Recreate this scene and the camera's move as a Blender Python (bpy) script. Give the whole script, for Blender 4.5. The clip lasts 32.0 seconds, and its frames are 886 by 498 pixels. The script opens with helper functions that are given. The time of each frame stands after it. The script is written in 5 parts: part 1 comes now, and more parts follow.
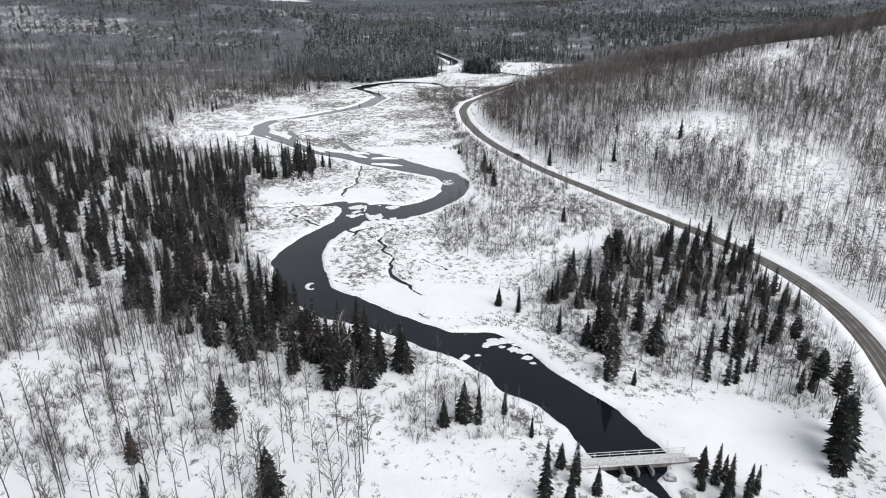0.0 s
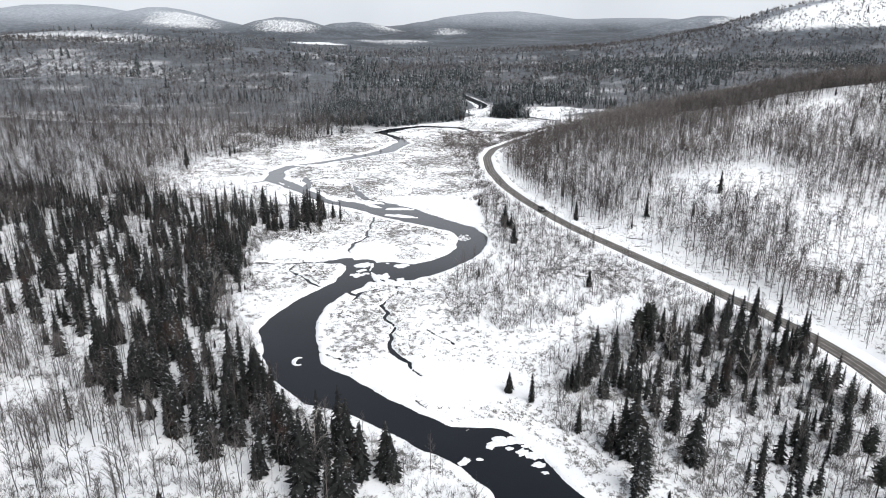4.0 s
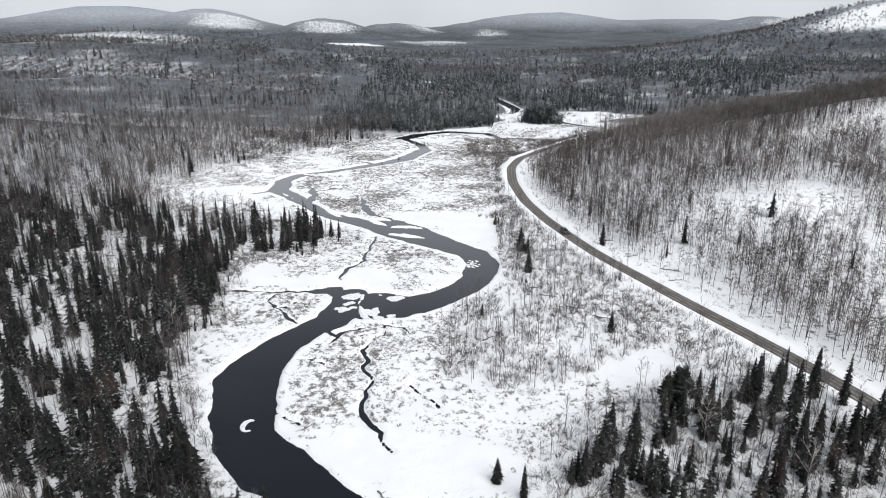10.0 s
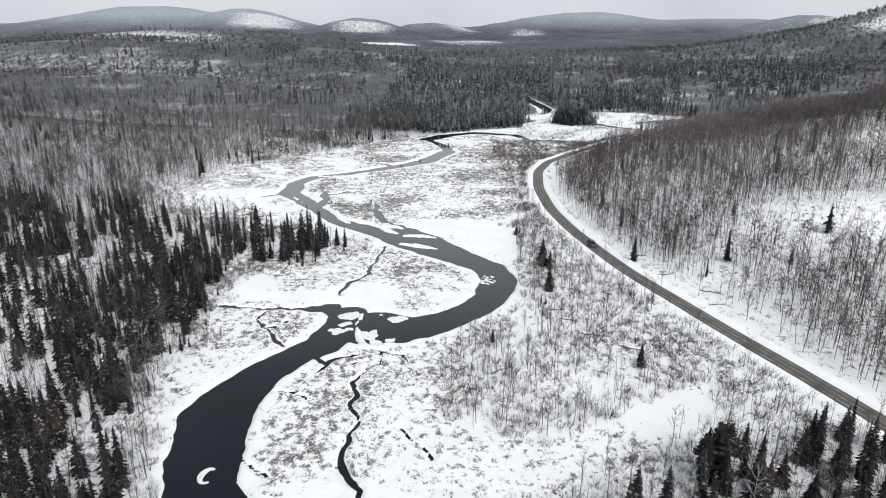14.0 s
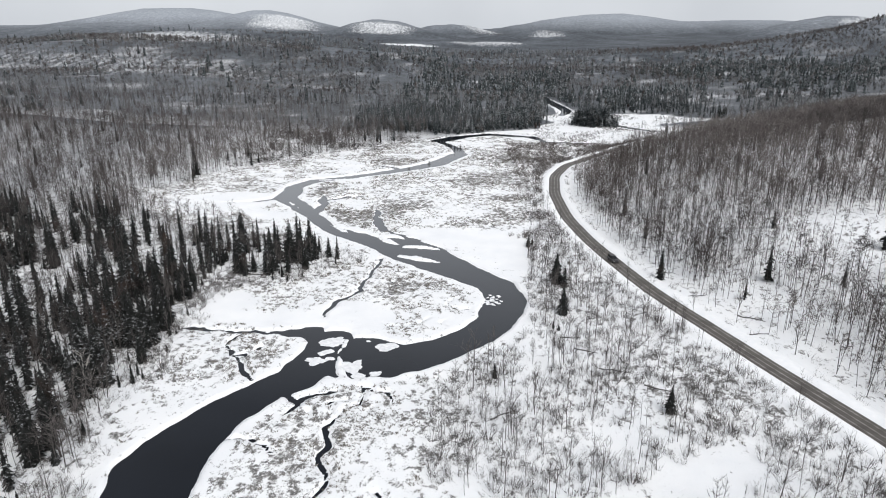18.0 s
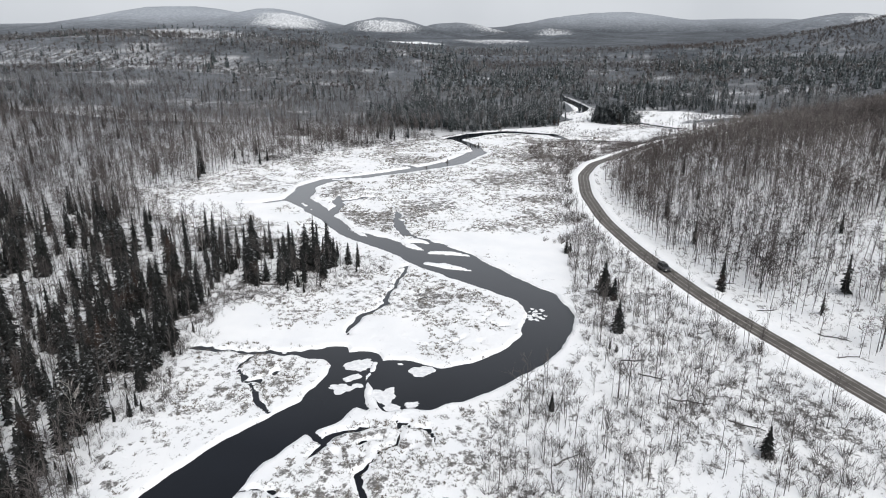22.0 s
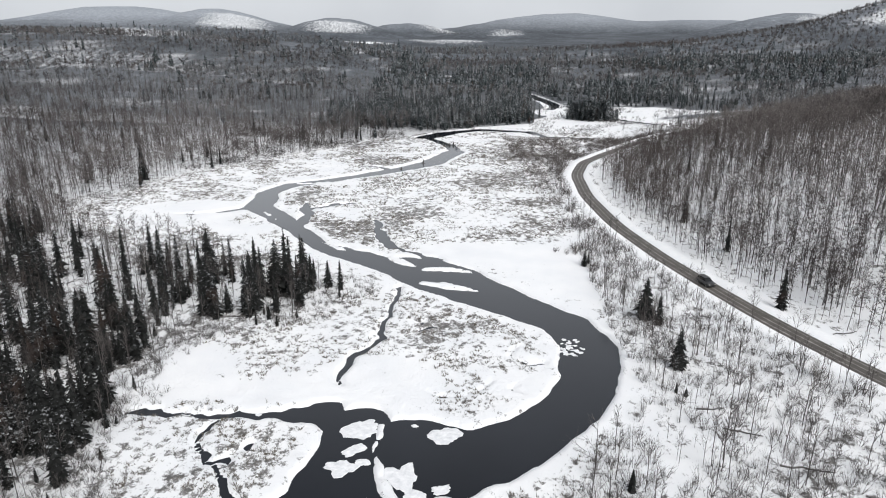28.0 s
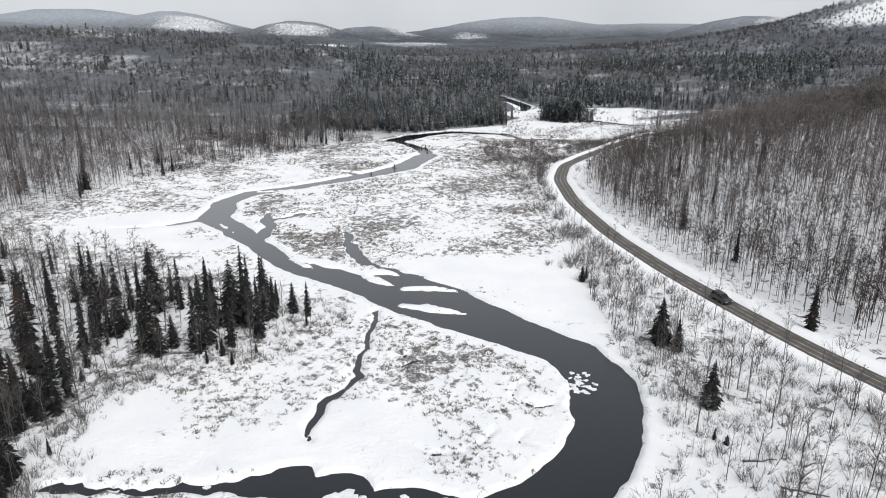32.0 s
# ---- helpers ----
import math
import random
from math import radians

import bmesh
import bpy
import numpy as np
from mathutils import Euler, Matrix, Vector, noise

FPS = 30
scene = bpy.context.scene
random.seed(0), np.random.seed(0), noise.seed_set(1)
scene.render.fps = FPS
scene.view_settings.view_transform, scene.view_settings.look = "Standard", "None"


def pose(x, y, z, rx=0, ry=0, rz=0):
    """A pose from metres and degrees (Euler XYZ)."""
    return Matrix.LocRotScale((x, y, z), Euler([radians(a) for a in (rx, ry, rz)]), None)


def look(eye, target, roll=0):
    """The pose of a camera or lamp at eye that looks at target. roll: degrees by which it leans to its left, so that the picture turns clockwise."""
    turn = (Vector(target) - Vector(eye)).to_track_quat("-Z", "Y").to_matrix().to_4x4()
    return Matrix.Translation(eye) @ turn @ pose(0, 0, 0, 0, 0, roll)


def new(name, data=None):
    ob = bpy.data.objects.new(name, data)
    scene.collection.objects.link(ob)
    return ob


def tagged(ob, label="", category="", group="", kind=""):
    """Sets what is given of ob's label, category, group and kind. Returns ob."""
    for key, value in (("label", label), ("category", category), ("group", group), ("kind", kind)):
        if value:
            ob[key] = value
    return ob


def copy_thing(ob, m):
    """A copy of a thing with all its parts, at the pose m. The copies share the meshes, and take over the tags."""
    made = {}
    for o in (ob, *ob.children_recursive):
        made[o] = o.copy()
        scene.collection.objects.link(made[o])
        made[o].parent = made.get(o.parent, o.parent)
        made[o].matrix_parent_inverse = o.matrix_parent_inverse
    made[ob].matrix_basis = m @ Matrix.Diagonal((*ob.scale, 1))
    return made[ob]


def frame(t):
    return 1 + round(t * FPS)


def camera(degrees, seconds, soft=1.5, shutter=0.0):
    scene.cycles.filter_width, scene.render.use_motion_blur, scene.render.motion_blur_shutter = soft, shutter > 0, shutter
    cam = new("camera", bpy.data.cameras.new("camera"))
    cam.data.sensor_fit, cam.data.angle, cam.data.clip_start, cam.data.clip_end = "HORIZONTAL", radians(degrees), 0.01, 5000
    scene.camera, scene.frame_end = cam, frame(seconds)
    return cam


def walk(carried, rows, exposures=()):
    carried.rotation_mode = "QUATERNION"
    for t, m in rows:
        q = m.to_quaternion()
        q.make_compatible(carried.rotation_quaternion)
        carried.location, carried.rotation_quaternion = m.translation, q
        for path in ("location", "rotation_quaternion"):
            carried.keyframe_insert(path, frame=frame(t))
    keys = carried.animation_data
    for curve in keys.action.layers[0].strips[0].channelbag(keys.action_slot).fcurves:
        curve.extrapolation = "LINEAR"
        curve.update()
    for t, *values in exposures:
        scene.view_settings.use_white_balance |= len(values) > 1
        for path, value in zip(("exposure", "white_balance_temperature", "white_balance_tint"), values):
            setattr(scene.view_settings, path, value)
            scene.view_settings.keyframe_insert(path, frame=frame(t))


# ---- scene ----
cam = camera(68.0, 32.0, soft=1.0)

# seconds, place, heading to the right of north, tilt below the horizon
PATH = [
    (0, -10.71, -28.24, 71.03, 5.217, 22.154),
    (0.5, -9.73, -25.81, 71.00, 5.030, 21.224),
    (1, -8.76, -23.35, 70.99, 5.007, 20.182),
    (1.5, -7.79, -20.84, 70.98, 5.018, 19.243),
    (2, -6.76, -18.28, 70.96, 4.926, 18.928),
    (2.5, -5.76, -15.69, 70.93, 4.545, 18.874),
    (3, -4.81, -13.08, 70.91, 3.684, 18.839),
    (3.5, -3.92, -10.55, 70.86, 2.940, 18.793),
    (5.5, -0.60, -0.80, 70.63, 0.396, 18.678),
    (6, 0.27, 1.55, 70.59, -0.016, 18.652),
    (6.5, 1.20, 3.85, 70.54, -0.352, 18.638),
    (7, 2.18, 6.14, 70.49, -0.651, 18.642),
    (7.5, 3.17, 8.42, 70.43, -0.927, 18.644),
    (8, 4.19, 10.70, 70.38, -1.000, 18.674),
    (8.5, 5.25, 12.97, 70.30, -1.035, 18.670),
    (9, 6.31, 15.23, 70.19, -1.089, 18.658),
    (9.5, 7.33, 17.52, 70.04, -1.150, 18.651),
    (10, 8.26, 19.86, 69.84, -1.338, 18.648),
    (10.5, 9.07, 22.30, 69.59, -1.726, 18.654),
    (11, 9.80, 24.82, 69.31, -2.124, 18.676),
    (11.5, 10.47, 27.37, 69.00, -2.535, 18.689),
    (12, 11.08, 29.93, 68.65, -2.912, 18.688),
    (12.5, 11.67, 32.45, 68.29, -3.244, 18.685),
    (13, 12.31, 34.90, 67.91, -3.598, 18.662),
    (13.5, 12.99, 37.30, 67.56, -4.006, 18.637),
    (14, 13.69, 39.72, 67.23, -4.389, 18.622),
    (14.5, 14.27, 42.19, 66.90, -4.774, 18.642),
    (16.5, 16.25, 53.25, 64.68, -5.983, 18.418),
    (17, 16.55, 55.94, 64.35, -6.033, 18.415),
    (17.5, 16.72, 58.59, 63.99, -6.080, 18.415),
    (18, 16.71, 61.26, 63.56, -6.140, 18.436),
    (18.5, 16.47, 63.89, 63.12, -6.138, 18.476),
    (19, 15.92, 66.33, 62.65, -6.169, 18.477),
    (19.5, 15.06, 68.54, 62.17, -6.172, 18.471),
    (20, 13.89, 70.50, 61.69, -6.191, 18.479),
    (20.5, 12.53, 72.23, 61.16, -6.255, 18.483),
    (21, 10.92, 74.06, 60.67, -6.347, 18.479),
    (21.5, 9.18, 75.99, 60.21, -6.382, 18.501),
    (22, 7.44, 78.00, 59.75, -6.433, 18.504),
    (22.5, 5.82, 80.06, 59.29, -6.398, 18.477),
    (23, 4.34, 82.16, 58.85, -6.441, 18.467),
    (23.5, 3.00, 84.30, 58.43, -6.431, 18.465),
    (24, 1.72, 86.52, 58.04, -6.477, 18.480),
    (24.5, 0.59, 88.84, 57.63, -6.456, 18.486),
    (26.5, -3.36, 98.87, 54.74, -6.128, 18.371),
    (27, -4.29, 101.24, 54.35, -5.015, 18.349),
    (27.5, -5.08, 103.47, 53.95, -3.551, 18.341),
    (28, -5.70, 105.71, 53.54, -2.229, 18.327),
    (28.5, -6.21, 107.96, 53.10, -0.903, 18.307),
    (29, -6.69, 110.31, 52.67, 0.217, 18.277),
    (29.5, -7.16, 112.69, 52.23, 0.769, 18.251),
    (30, -7.66, 115.04, 51.78, 0.782, 18.245),
    (30.5, -8.10, 117.31, 51.34, 0.824, 18.268),
    (31, -8.55, 119.56, 50.93, 0.828, 18.172),
    (31.5, -8.96, 121.68, 50.58, 0.849, 18.002),
    (32, -9.39, 123.73, 50.34, 0.846, 18.020),
]
walk(cam, [(t, pose(x, y, z, 90 - tilt, 0, -head)) for t, x, y, z, head, tilt in PATH], [(0, 0.38, 6400, 10), (1.5, 0.58, 6390, 10), (3, 0.68, 6400, 10), (7, 0.56, 6420, 10), (12, 0.45, 6440, 10), (32, 0.4, 6500, 10)])

# ---- light: a pale overcast winter sky and a wide, weak sun ----
world = bpy.data.worlds.new("winter_sky")
scene.world = world
world.use_nodes = True
wn, wl = world.node_tree.nodes, world.node_tree.links
wn.clear()
sky = wn.new("ShaderNodeTexSky")
sky.sky_type, sky.sun_disc, sky.sun_elevation, sky.sun_rotation = "NISHITA", False, radians(32), radians(150)
sky.air_density, sky.dust_density = 1.0, 4.0
pale = wn.new("ShaderNodeHueSaturation")
pale.inputs["Saturation"].default_value = 0.12
cloud_co = wn.new("ShaderNodeTexCoord")
cloud = wn.new("ShaderNodeTexNoise")
cloud.inputs["Scale"].default_value, cloud.inputs["Detail"].default_value = 3.0, 5.0
cloud_ramp = wn.new("ShaderNodeValToRGB")
cloud_ramp.color_ramp.elements[0].position, cloud_ramp.color_ramp.elements[0].color = 0.3, (5.8, 6.1, 6.5, 1)
cloud_ramp.color_ramp.elements[1].position, cloud_ramp.color_ramp.elements[1].color = 0.7, (7.1, 7.4, 7.8, 1)
# the cloud deck is thinnest, and brightest, towards the horizon
cloud_el = wn.new("ShaderNodeSeparateXYZ")
cloud_ramp2 = wn.new("ShaderNodeValToRGB")
cloud_ramp2.color_ramp.interpolation = "EASE"
cloud_ramp2.color_ramp.elements[0].position, cloud_ramp2.color_ramp.elements[0].color = 0.14, (0.86, 0.86, 0.86, 1)
cloud_ramp2.color_ramp.elements[1].position, cloud_ramp2.color_ramp.elements[1].color = 0.62, (0.5, 0.51, 0.53, 1)
deck = wn.new("ShaderNodeMix")
deck.data_type, deck.blend_type = "RGBA", "MULTIPLY"
deck.inputs["Factor"].default_value = 1.0
veil = wn.new("ShaderNodeMix")
veil.data_type = "RGBA"
veil.inputs["Factor"].default_value = 0.85
bg, wout = wn.new("ShaderNodeBackground"), wn.new("ShaderNodeOutputWorld")
bg.inputs["Strength"].default_value = 0.1
wl.new(sky.outputs["Color"], pale.inputs["Color"])
wl.new(cloud_co.outputs["Generated"], cloud.inputs["Vector"])
wl.new(cloud.outputs["Fac"], cloud_ramp.inputs["Fac"])
wl.new(pale.outputs["Color"], veil.inputs["A"])
wl.new(cloud_co.outputs["Generated"], cloud_el.inputs["Vector"])
wl.new(cloud_el.outputs["Z"], cloud_ramp2.inputs["Fac"])
wl.new(cloud_ramp.outputs["Color"], deck.inputs["A"])
wl.new(cloud_ramp2.outputs["Color"], deck.inputs["B"])
wl.new(deck.outputs["Result"], veil.inputs["B"])
wl.new(veil.outputs["Result"], bg.inputs["Color"])
wl.new(bg.outputs["Background"], wout.inputs["Surface"])
sun_data = bpy.data.lights.new("sun", "SUN")
sun_data.energy, sun_data.angle, sun_data.color = 2.25, radians(48), (1.0, 0.985, 0.965)
sun = new("sun", sun_data)
sun.matrix_world = look((0, 0, 300), (-0.5 * 200, 0.75 * 200, 300 - 170))


# ---- materials ----
def material(name, rough=0.8, metal=0.0):
    m = bpy.data.materials.new(name)
    m.use_nodes = True
    b = m.node_tree.nodes["Principled BSDF"]
    b.inputs["Roughness"].default_value, b.inputs["Metallic"].default_value = rough, metal
    return m, m.node_tree.nodes, m.node_tree.links, b


def noise_node(nodes, links, co, scale, detail=4.0, rough=0.55, stretch=None):
    n = nodes.new("ShaderNodeTexNoise")
    n.inputs["Scale"].default_value, n.inputs["Detail"].default_value, n.inputs["Roughness"].default_value = scale, detail, rough
    if stretch:
        mp = nodes.new("ShaderNodeMapping")
        mp.inputs["Scale"].default_value = stretch
        links.new(co, mp.inputs["Vector"])
        co = mp.outputs["Vector"]
    links.new(co, n.inputs["Vector"])
    return n.outputs["Fac"]


def ramp_node(nodes, links, fac, stops):
    r = nodes.new("ShaderNodeValToRGB")
    r.color_ramp.elements[0].position, r.color_ramp.elements[0].color = stops[0][0], (*stops[0][1], 1)
    r.color_ramp.elements[1].position, r.color_ramp.elements[1].color = stops[-1][0], (*stops[-1][1], 1)
    for p, col in stops[1:-1]:
        r.color_ramp.elements.new(p).color = (*col, 1)
    links.new(fac, r.inputs["Fac"])
    return r.outputs["Color"]


def mix_node(nodes, links, fac, a, b):
    m = nodes.new("ShaderNodeMix")
    m.data_type = "RGBA"
    for key, value in (("Factor", fac), ("A", a), ("B", b)):
        if isinstance(value, (tuple, float)):
            m.inputs[key].default_value = (*value, 1) if isinstance(value, tuple) else value
        else:
            links.new(value, m.inputs[key])
    return m.outputs["Result"]


def math_node(nodes, links, op, a, b=None, clamp=False):
    m = nodes.new("ShaderNodeMath")
    m.operation, m.use_clamp = op, clamp
    for k, value in enumerate((a, b)):
        if value is None:
            continue
        if isinstance(value, (int, float)):
            m.inputs[k].default_value = value
        else:
            links.new(value, m.inputs[k])
    return m.outputs[0]


def bump_node(nodes, links, height, strength, distance, shader):
    n = nodes.new("ShaderNodeBump")
    n.inputs["Strength"].default_value, n.inputs["Distance"].default_value = strength, distance
    links.new(height, n.inputs["Height"])
    links.new(n.outputs["Normal"], shader.inputs["Normal"])


def attr_node(nodes, name):
    a = nodes.new("ShaderNodeAttribute")
    a.attribute_name = name
    return a.outputs["Fac"]


def ground_material():
    """Snow with dead marsh grass showing through it, and far woods on the distant hills."""
    m, n, l, b = material("snow_ground", 0.75)
    co = n.new("ShaderNodeNewGeometry").outputs["Position"]
    fine = noise_node(n, l, co, 1.6, 6, 0.62)
    broad = noise_node(n, l, co, 0.09, 4)
    mid = noise_node(n, l, co, 0.38, 5, 0.6, (1, 0.75, 1))
    snow = ramp_node(n, l, broad, [(0.3, (0.80, 0.81, 0.83)), (0.7, (0.88, 0.88, 0.885))])
    # grass: dead sedge between drifts, only where the marsh or scrub attribute allows it
    grass_col = ramp_node(n, l, noise_node(n, l, co, 1.7, 6, 0.75), [(0.38, (0.03, 0.027, 0.025)), (0.48, (0.075, 0.067, 0.06)), (0.55, (0.19, 0.18, 0.17)), (0.61, (0.7, 0.7, 0.71))])
    fleck = noise_node(n, l, co, 0.6, 10, 0.76, (1, 0.8, 1))
    mixed = math_node(n, l, "ADD", math_node(n, l, "MULTIPLY", fleck, 1.25), math_node(n, l, "MULTIPLY", mid, 0.15))
    cover = math_node(n, l, "SUBTRACT", math_node(n, l, "ADD", mixed, math_node(n, l, "MULTIPLY", attr_node(n, "grass"), 0.2)), 0.805)
    cover = math_node(n, l, "MULTIPLY", cover, 14.0, True)
    near_col = mix_node(n, l, math_node(n, l, "MULTIPLY", cover, 0.9), snow, grass_col)
    # far canopy, its greys tinted blue for distance haze
    far1 = noise_node(n, l, co, 0.07, 8, 0.78)
    far2 = noise_node(n, l, co, 0.006, 4, 0.6)
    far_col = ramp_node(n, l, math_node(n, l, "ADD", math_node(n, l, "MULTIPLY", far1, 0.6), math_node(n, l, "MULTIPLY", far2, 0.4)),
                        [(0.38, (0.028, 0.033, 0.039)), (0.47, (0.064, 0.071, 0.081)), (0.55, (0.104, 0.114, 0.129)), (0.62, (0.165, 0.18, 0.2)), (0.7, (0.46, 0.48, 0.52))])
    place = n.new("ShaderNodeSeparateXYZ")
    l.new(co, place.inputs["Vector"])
    # haze painted on the hills: colour pales to blue-grey with height
    hill_haze = math_node(n, l, "MULTIPLY", math_node(n, l, "SUBTRACT", place.outputs["Z"], 48.0), 0.012, True)
    far_col = mix_node(n, l, math_node(n, l, "MULTIPLY", hill_haze, math_node(n, l, "ADD", math_node(n, l, "MULTIPLY", far1, 0.9), 0.2)), far_col, (0.42, 0.45, 0.49))
    cut_tex = noise_node(n, l, co, 0.09, 8, 0.82, (1.6, 0.4, 1))
    cut = math_node(n, l, "SUBTRACT", math_node(n, l, "ADD", cut_tex, attr_node(n, "open_snow")), 0.98)
    cut = math_node(n, l, "MULTIPLY", cut, 4.0, True)
    far_col = mix_node(n, l, cut, far_col, (0.78, 0.79, 0.8))
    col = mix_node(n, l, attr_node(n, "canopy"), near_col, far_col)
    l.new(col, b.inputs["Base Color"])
    b.inputs["Specular IOR Level"].default_value = 0.15
    bump_node(n, l, math_node(n, l, "ADD", fine, math_node(n, l, "MULTIPLY", fleck, 1.0)), 0.55, 0.3, b)
    return m


def water_material():
    m, n, l, b = material("river_water", 0.06)
    co = n.new("ShaderNodeNewGeometry").outputs["Position"]
    col = ramp_node(n, l, noise_node(n, l, co, 0.05, 3), [(0.3, (0.004, 0.0055, 0.009)), (0.7, (0.008, 0.01, 0.015))])
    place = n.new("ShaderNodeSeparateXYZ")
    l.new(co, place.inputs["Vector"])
    # grey sky reflection put into the base colour, growing upstream as far as the pond
    sky_sheen = math_node(n, l, "MULTIPLY", math_node(n, l, "SUBTRACT", place.outputs["Y"], 160.0), 0.0068, True)
    sky_sheen = math_node(n, l, "MULTIPLY", sky_sheen, math_node(n, l, "SUBTRACT", 1.0, math_node(n, l, "MULTIPLY", math_node(n, l, "SUBTRACT", place.outputs["Y"], 415.0), 0.06, True)))
    col = mix_node(n, l, math_node(n, l, "MULTIPLY", sky_sheen, 0.8), col, (0.15, 0.157, 0.17))
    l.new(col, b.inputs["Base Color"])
    b.inputs["IOR"].default_value = 1.31
    l.new(math_node(n, l, "MULTIPLY", noise_node(n, l, co, 0.12, 3), 0.06), b.inputs["Roughness"])
    bump_node(n, l, noise_node(n, l, co, 1.2, 3), 0.015, 0.03, b)
    return m


def bark_material(name, dark, light, snow=0.0):
    m, n, l, b = material(name, 0.9)
    geo = n.new("ShaderNodeNewGeometry")
    col = ramp_node(n, l, noise_node(n, l, geo.outputs["Position"], 3.0, 4, 0.6, (1, 1, 0.3)), [(0.3, dark), (0.7, light)])
    if snow:
        sep = n.new("ShaderNodeSeparateXYZ")
        l.new(geo.outputs["Normal"], sep.inputs["Vector"])
        f = math_node(n, l, "MULTIPLY", math_node(n, l, "SUBTRACT", sep.outputs["Z"], 0.55), snow, True)
        col = mix_node(n, l, f, col, (0.8, 0.81, 0.83))
    l.new(col, b.inputs["Base Color"])
    b.inputs["Specular IOR Level"].default_value = 0.1
    return m


def crown_material(name, dark, light, patch=0.011):
    """Bare crowns that differ from tree to tree and from stand to stand."""
    m, n, l, b = material(name, 0.9)
    co = n.new("ShaderNodeNewGeometry").outputs["Position"]
    tree = noise_node(n, l, co, 0.16, 2, 0.5, (1, 1, 0.12))
    stand = noise_node(n, l, co, patch, 3, 0.55, (1, 0.7, 0.2))
    f = math_node(n, l, "ADD", math_node(n, l, "MULTIPLY", tree, 0.55), math_node(n, l, "MULTIPLY", stand, 0.45))
    mid = tuple(0.6 * a + 0.4 * c for a, c in zip(dark, light))
    l.new(ramp_node(n, l, f, [(0.4, dark), (0.5, mid), (0.6, light)]), b.inputs["Base Color"])
    b.inputs["Specular IOR Level"].default_value = 0.05
    return m


def needle_material(name, dark, light, dusting):
    """Needles in dark sprays, with snow caught on the upper sides."""
    m, n, l, b = material(name, 0.85)
    geo = n.new("ShaderNodeNewGeometry")
    col = mix_node(n, l, geo.outputs["Random Per Island"], dark, light)
    rust = noise_node(n, l, geo.outputs["Position"], 0.11, 2)
    brown = math_node(n, l, "MULTIPLY", math_node(n, l, "SUBTRACT", rust, 0.6), 7.0, True)
    col = mix_node(n, l, brown, col, (0.042, 0.029, 0.024))
    tuft = noise_node(n, l, geo.outputs["Position"], 1.5, 6, 0.7, (1, 1, 1.8))
    f = math_node(n, l, "ADD", math_node(n, l, "MULTIPLY", noise_node(n, l, geo.outputs["Position"], 0.13, 2), 0.3), math_node(n, l, "SUBTRACT", tuft, 0.1))
    f = math_node(n, l, "MULTIPLY", math_node(n, l, "SUBTRACT", f, 1.0 - dusting), 9.0, True)
    up = n.new("ShaderNodeSeparateXYZ")
    l.new(geo.outputs["Normal"], up.inputs["Vector"])
    lie = math_node(n, l, "MULTIPLY", math_node(n, l, "ABSOLUTE", up.outputs["Z"]), 0.75, True)
    f = math_node(n, l, "MULTIPLY", f, lie)
    l.new(mix_node(n, l, f, col, (0.72, 0.74, 0.77)), b.inputs["Base Color"])
    b.inputs["Specular IOR Level"].default_value = 0.15
    return m


def plain_material(name, a, c, scale=2.0, rough=0.8, metal=0.0, bump=0.0):
    m, n, l, b = material(name, rough, metal)
    co = n.new("ShaderNodeNewGeometry").outputs["Position"]
    t = noise_node(n, l, co, scale, 5, 0.6)
    l.new(ramp_node(n, l, t, [(0.3, a), (0.7, c)]), b.inputs["Base Color"])
    if bump:
        bump_node(n, l, t, 0.5, bump, b)
    return m


def road_material():
    m, n, l, b = material("wet_asphalt", 0.6)
    uv = n.new("ShaderNodeUVMap").outputs["UV"]
    sep = n.new("ShaderNodeSeparateXYZ")
    l.new(uv, sep.inputs["Vector"])
    co = n.new("ShaderNodeNewGeometry").outputs["Position"]
    grit = noise_node(n, l, co, 0.35, 9, 0.75)
    asphalt = ramp_node(n, l, grit, [(0.3, (0.05, 0.044, 0.039)), (0.7, (0.12, 0.108, 0.096))])
    # slush between the wheel tracks and at the edges: lanes across the width
    wave = math_node(n, l, "ABSOLUTE", math_node(n, l, "SINE", math_node(n, l, "MULTIPLY", sep.outputs["X"], 4 * math.pi)))
    slush = math_node(n, l, "MULTIPLY", math_node(n, l, "SUBTRACT", math_node(n, l, "ADD", math_node(n, l, "MULTIPLY", wave, -0.5), grit), 0.28), 3.0, True)
    l.new(mix_node(n, l, math_node(n, l, "MULTIPLY", slush, 0.75), asphalt, (0.42, 0.4, 0.385)), b.inputs["Base Color"])
    bump_node(n, l, grit, 0.3, 0.05, b)
    return m


SNOW_GROUND = ground_material()
WATER = water_material()
ROAD = road_material()
SNOW = plain_material("clean_snow", (0.80, 0.81, 0.83), (0.88, 0.88, 0.885), 0.8, 0.7, bump=0.1)
ICE = plain_material("snowy_ice", (0.62, 0.63, 0.65), (0.88, 0.88, 0.89), 1.1, 0.6, bump=0.12)
BARK = bark_material("grey_bark", (0.04, 0.036, 0.034), (0.13, 0.12, 0.114), 0.4)
BIRCH = bark_material("pale_birch_bark", (0.28, 0.26, 0.24), (0.52, 0.5, 0.48))
TWIG = bark_material("bare_twigs", (0.06, 0.054, 0.052), (0.15, 0.138, 0.134))
FAR_BARK = crown_material("slope_trunks", (0.035, 0.031, 0.03), (0.1, 0.092, 0.09))
FAR_TWIG = crown_material("far_bare_crowns", (0.05, 0.044, 0.043), (0.165, 0.15, 0.145))
RUSTY_TWIG = crown_material("brown_bare_crowns", (0.078, 0.068, 0.064), (0.205, 0.186, 0.178))
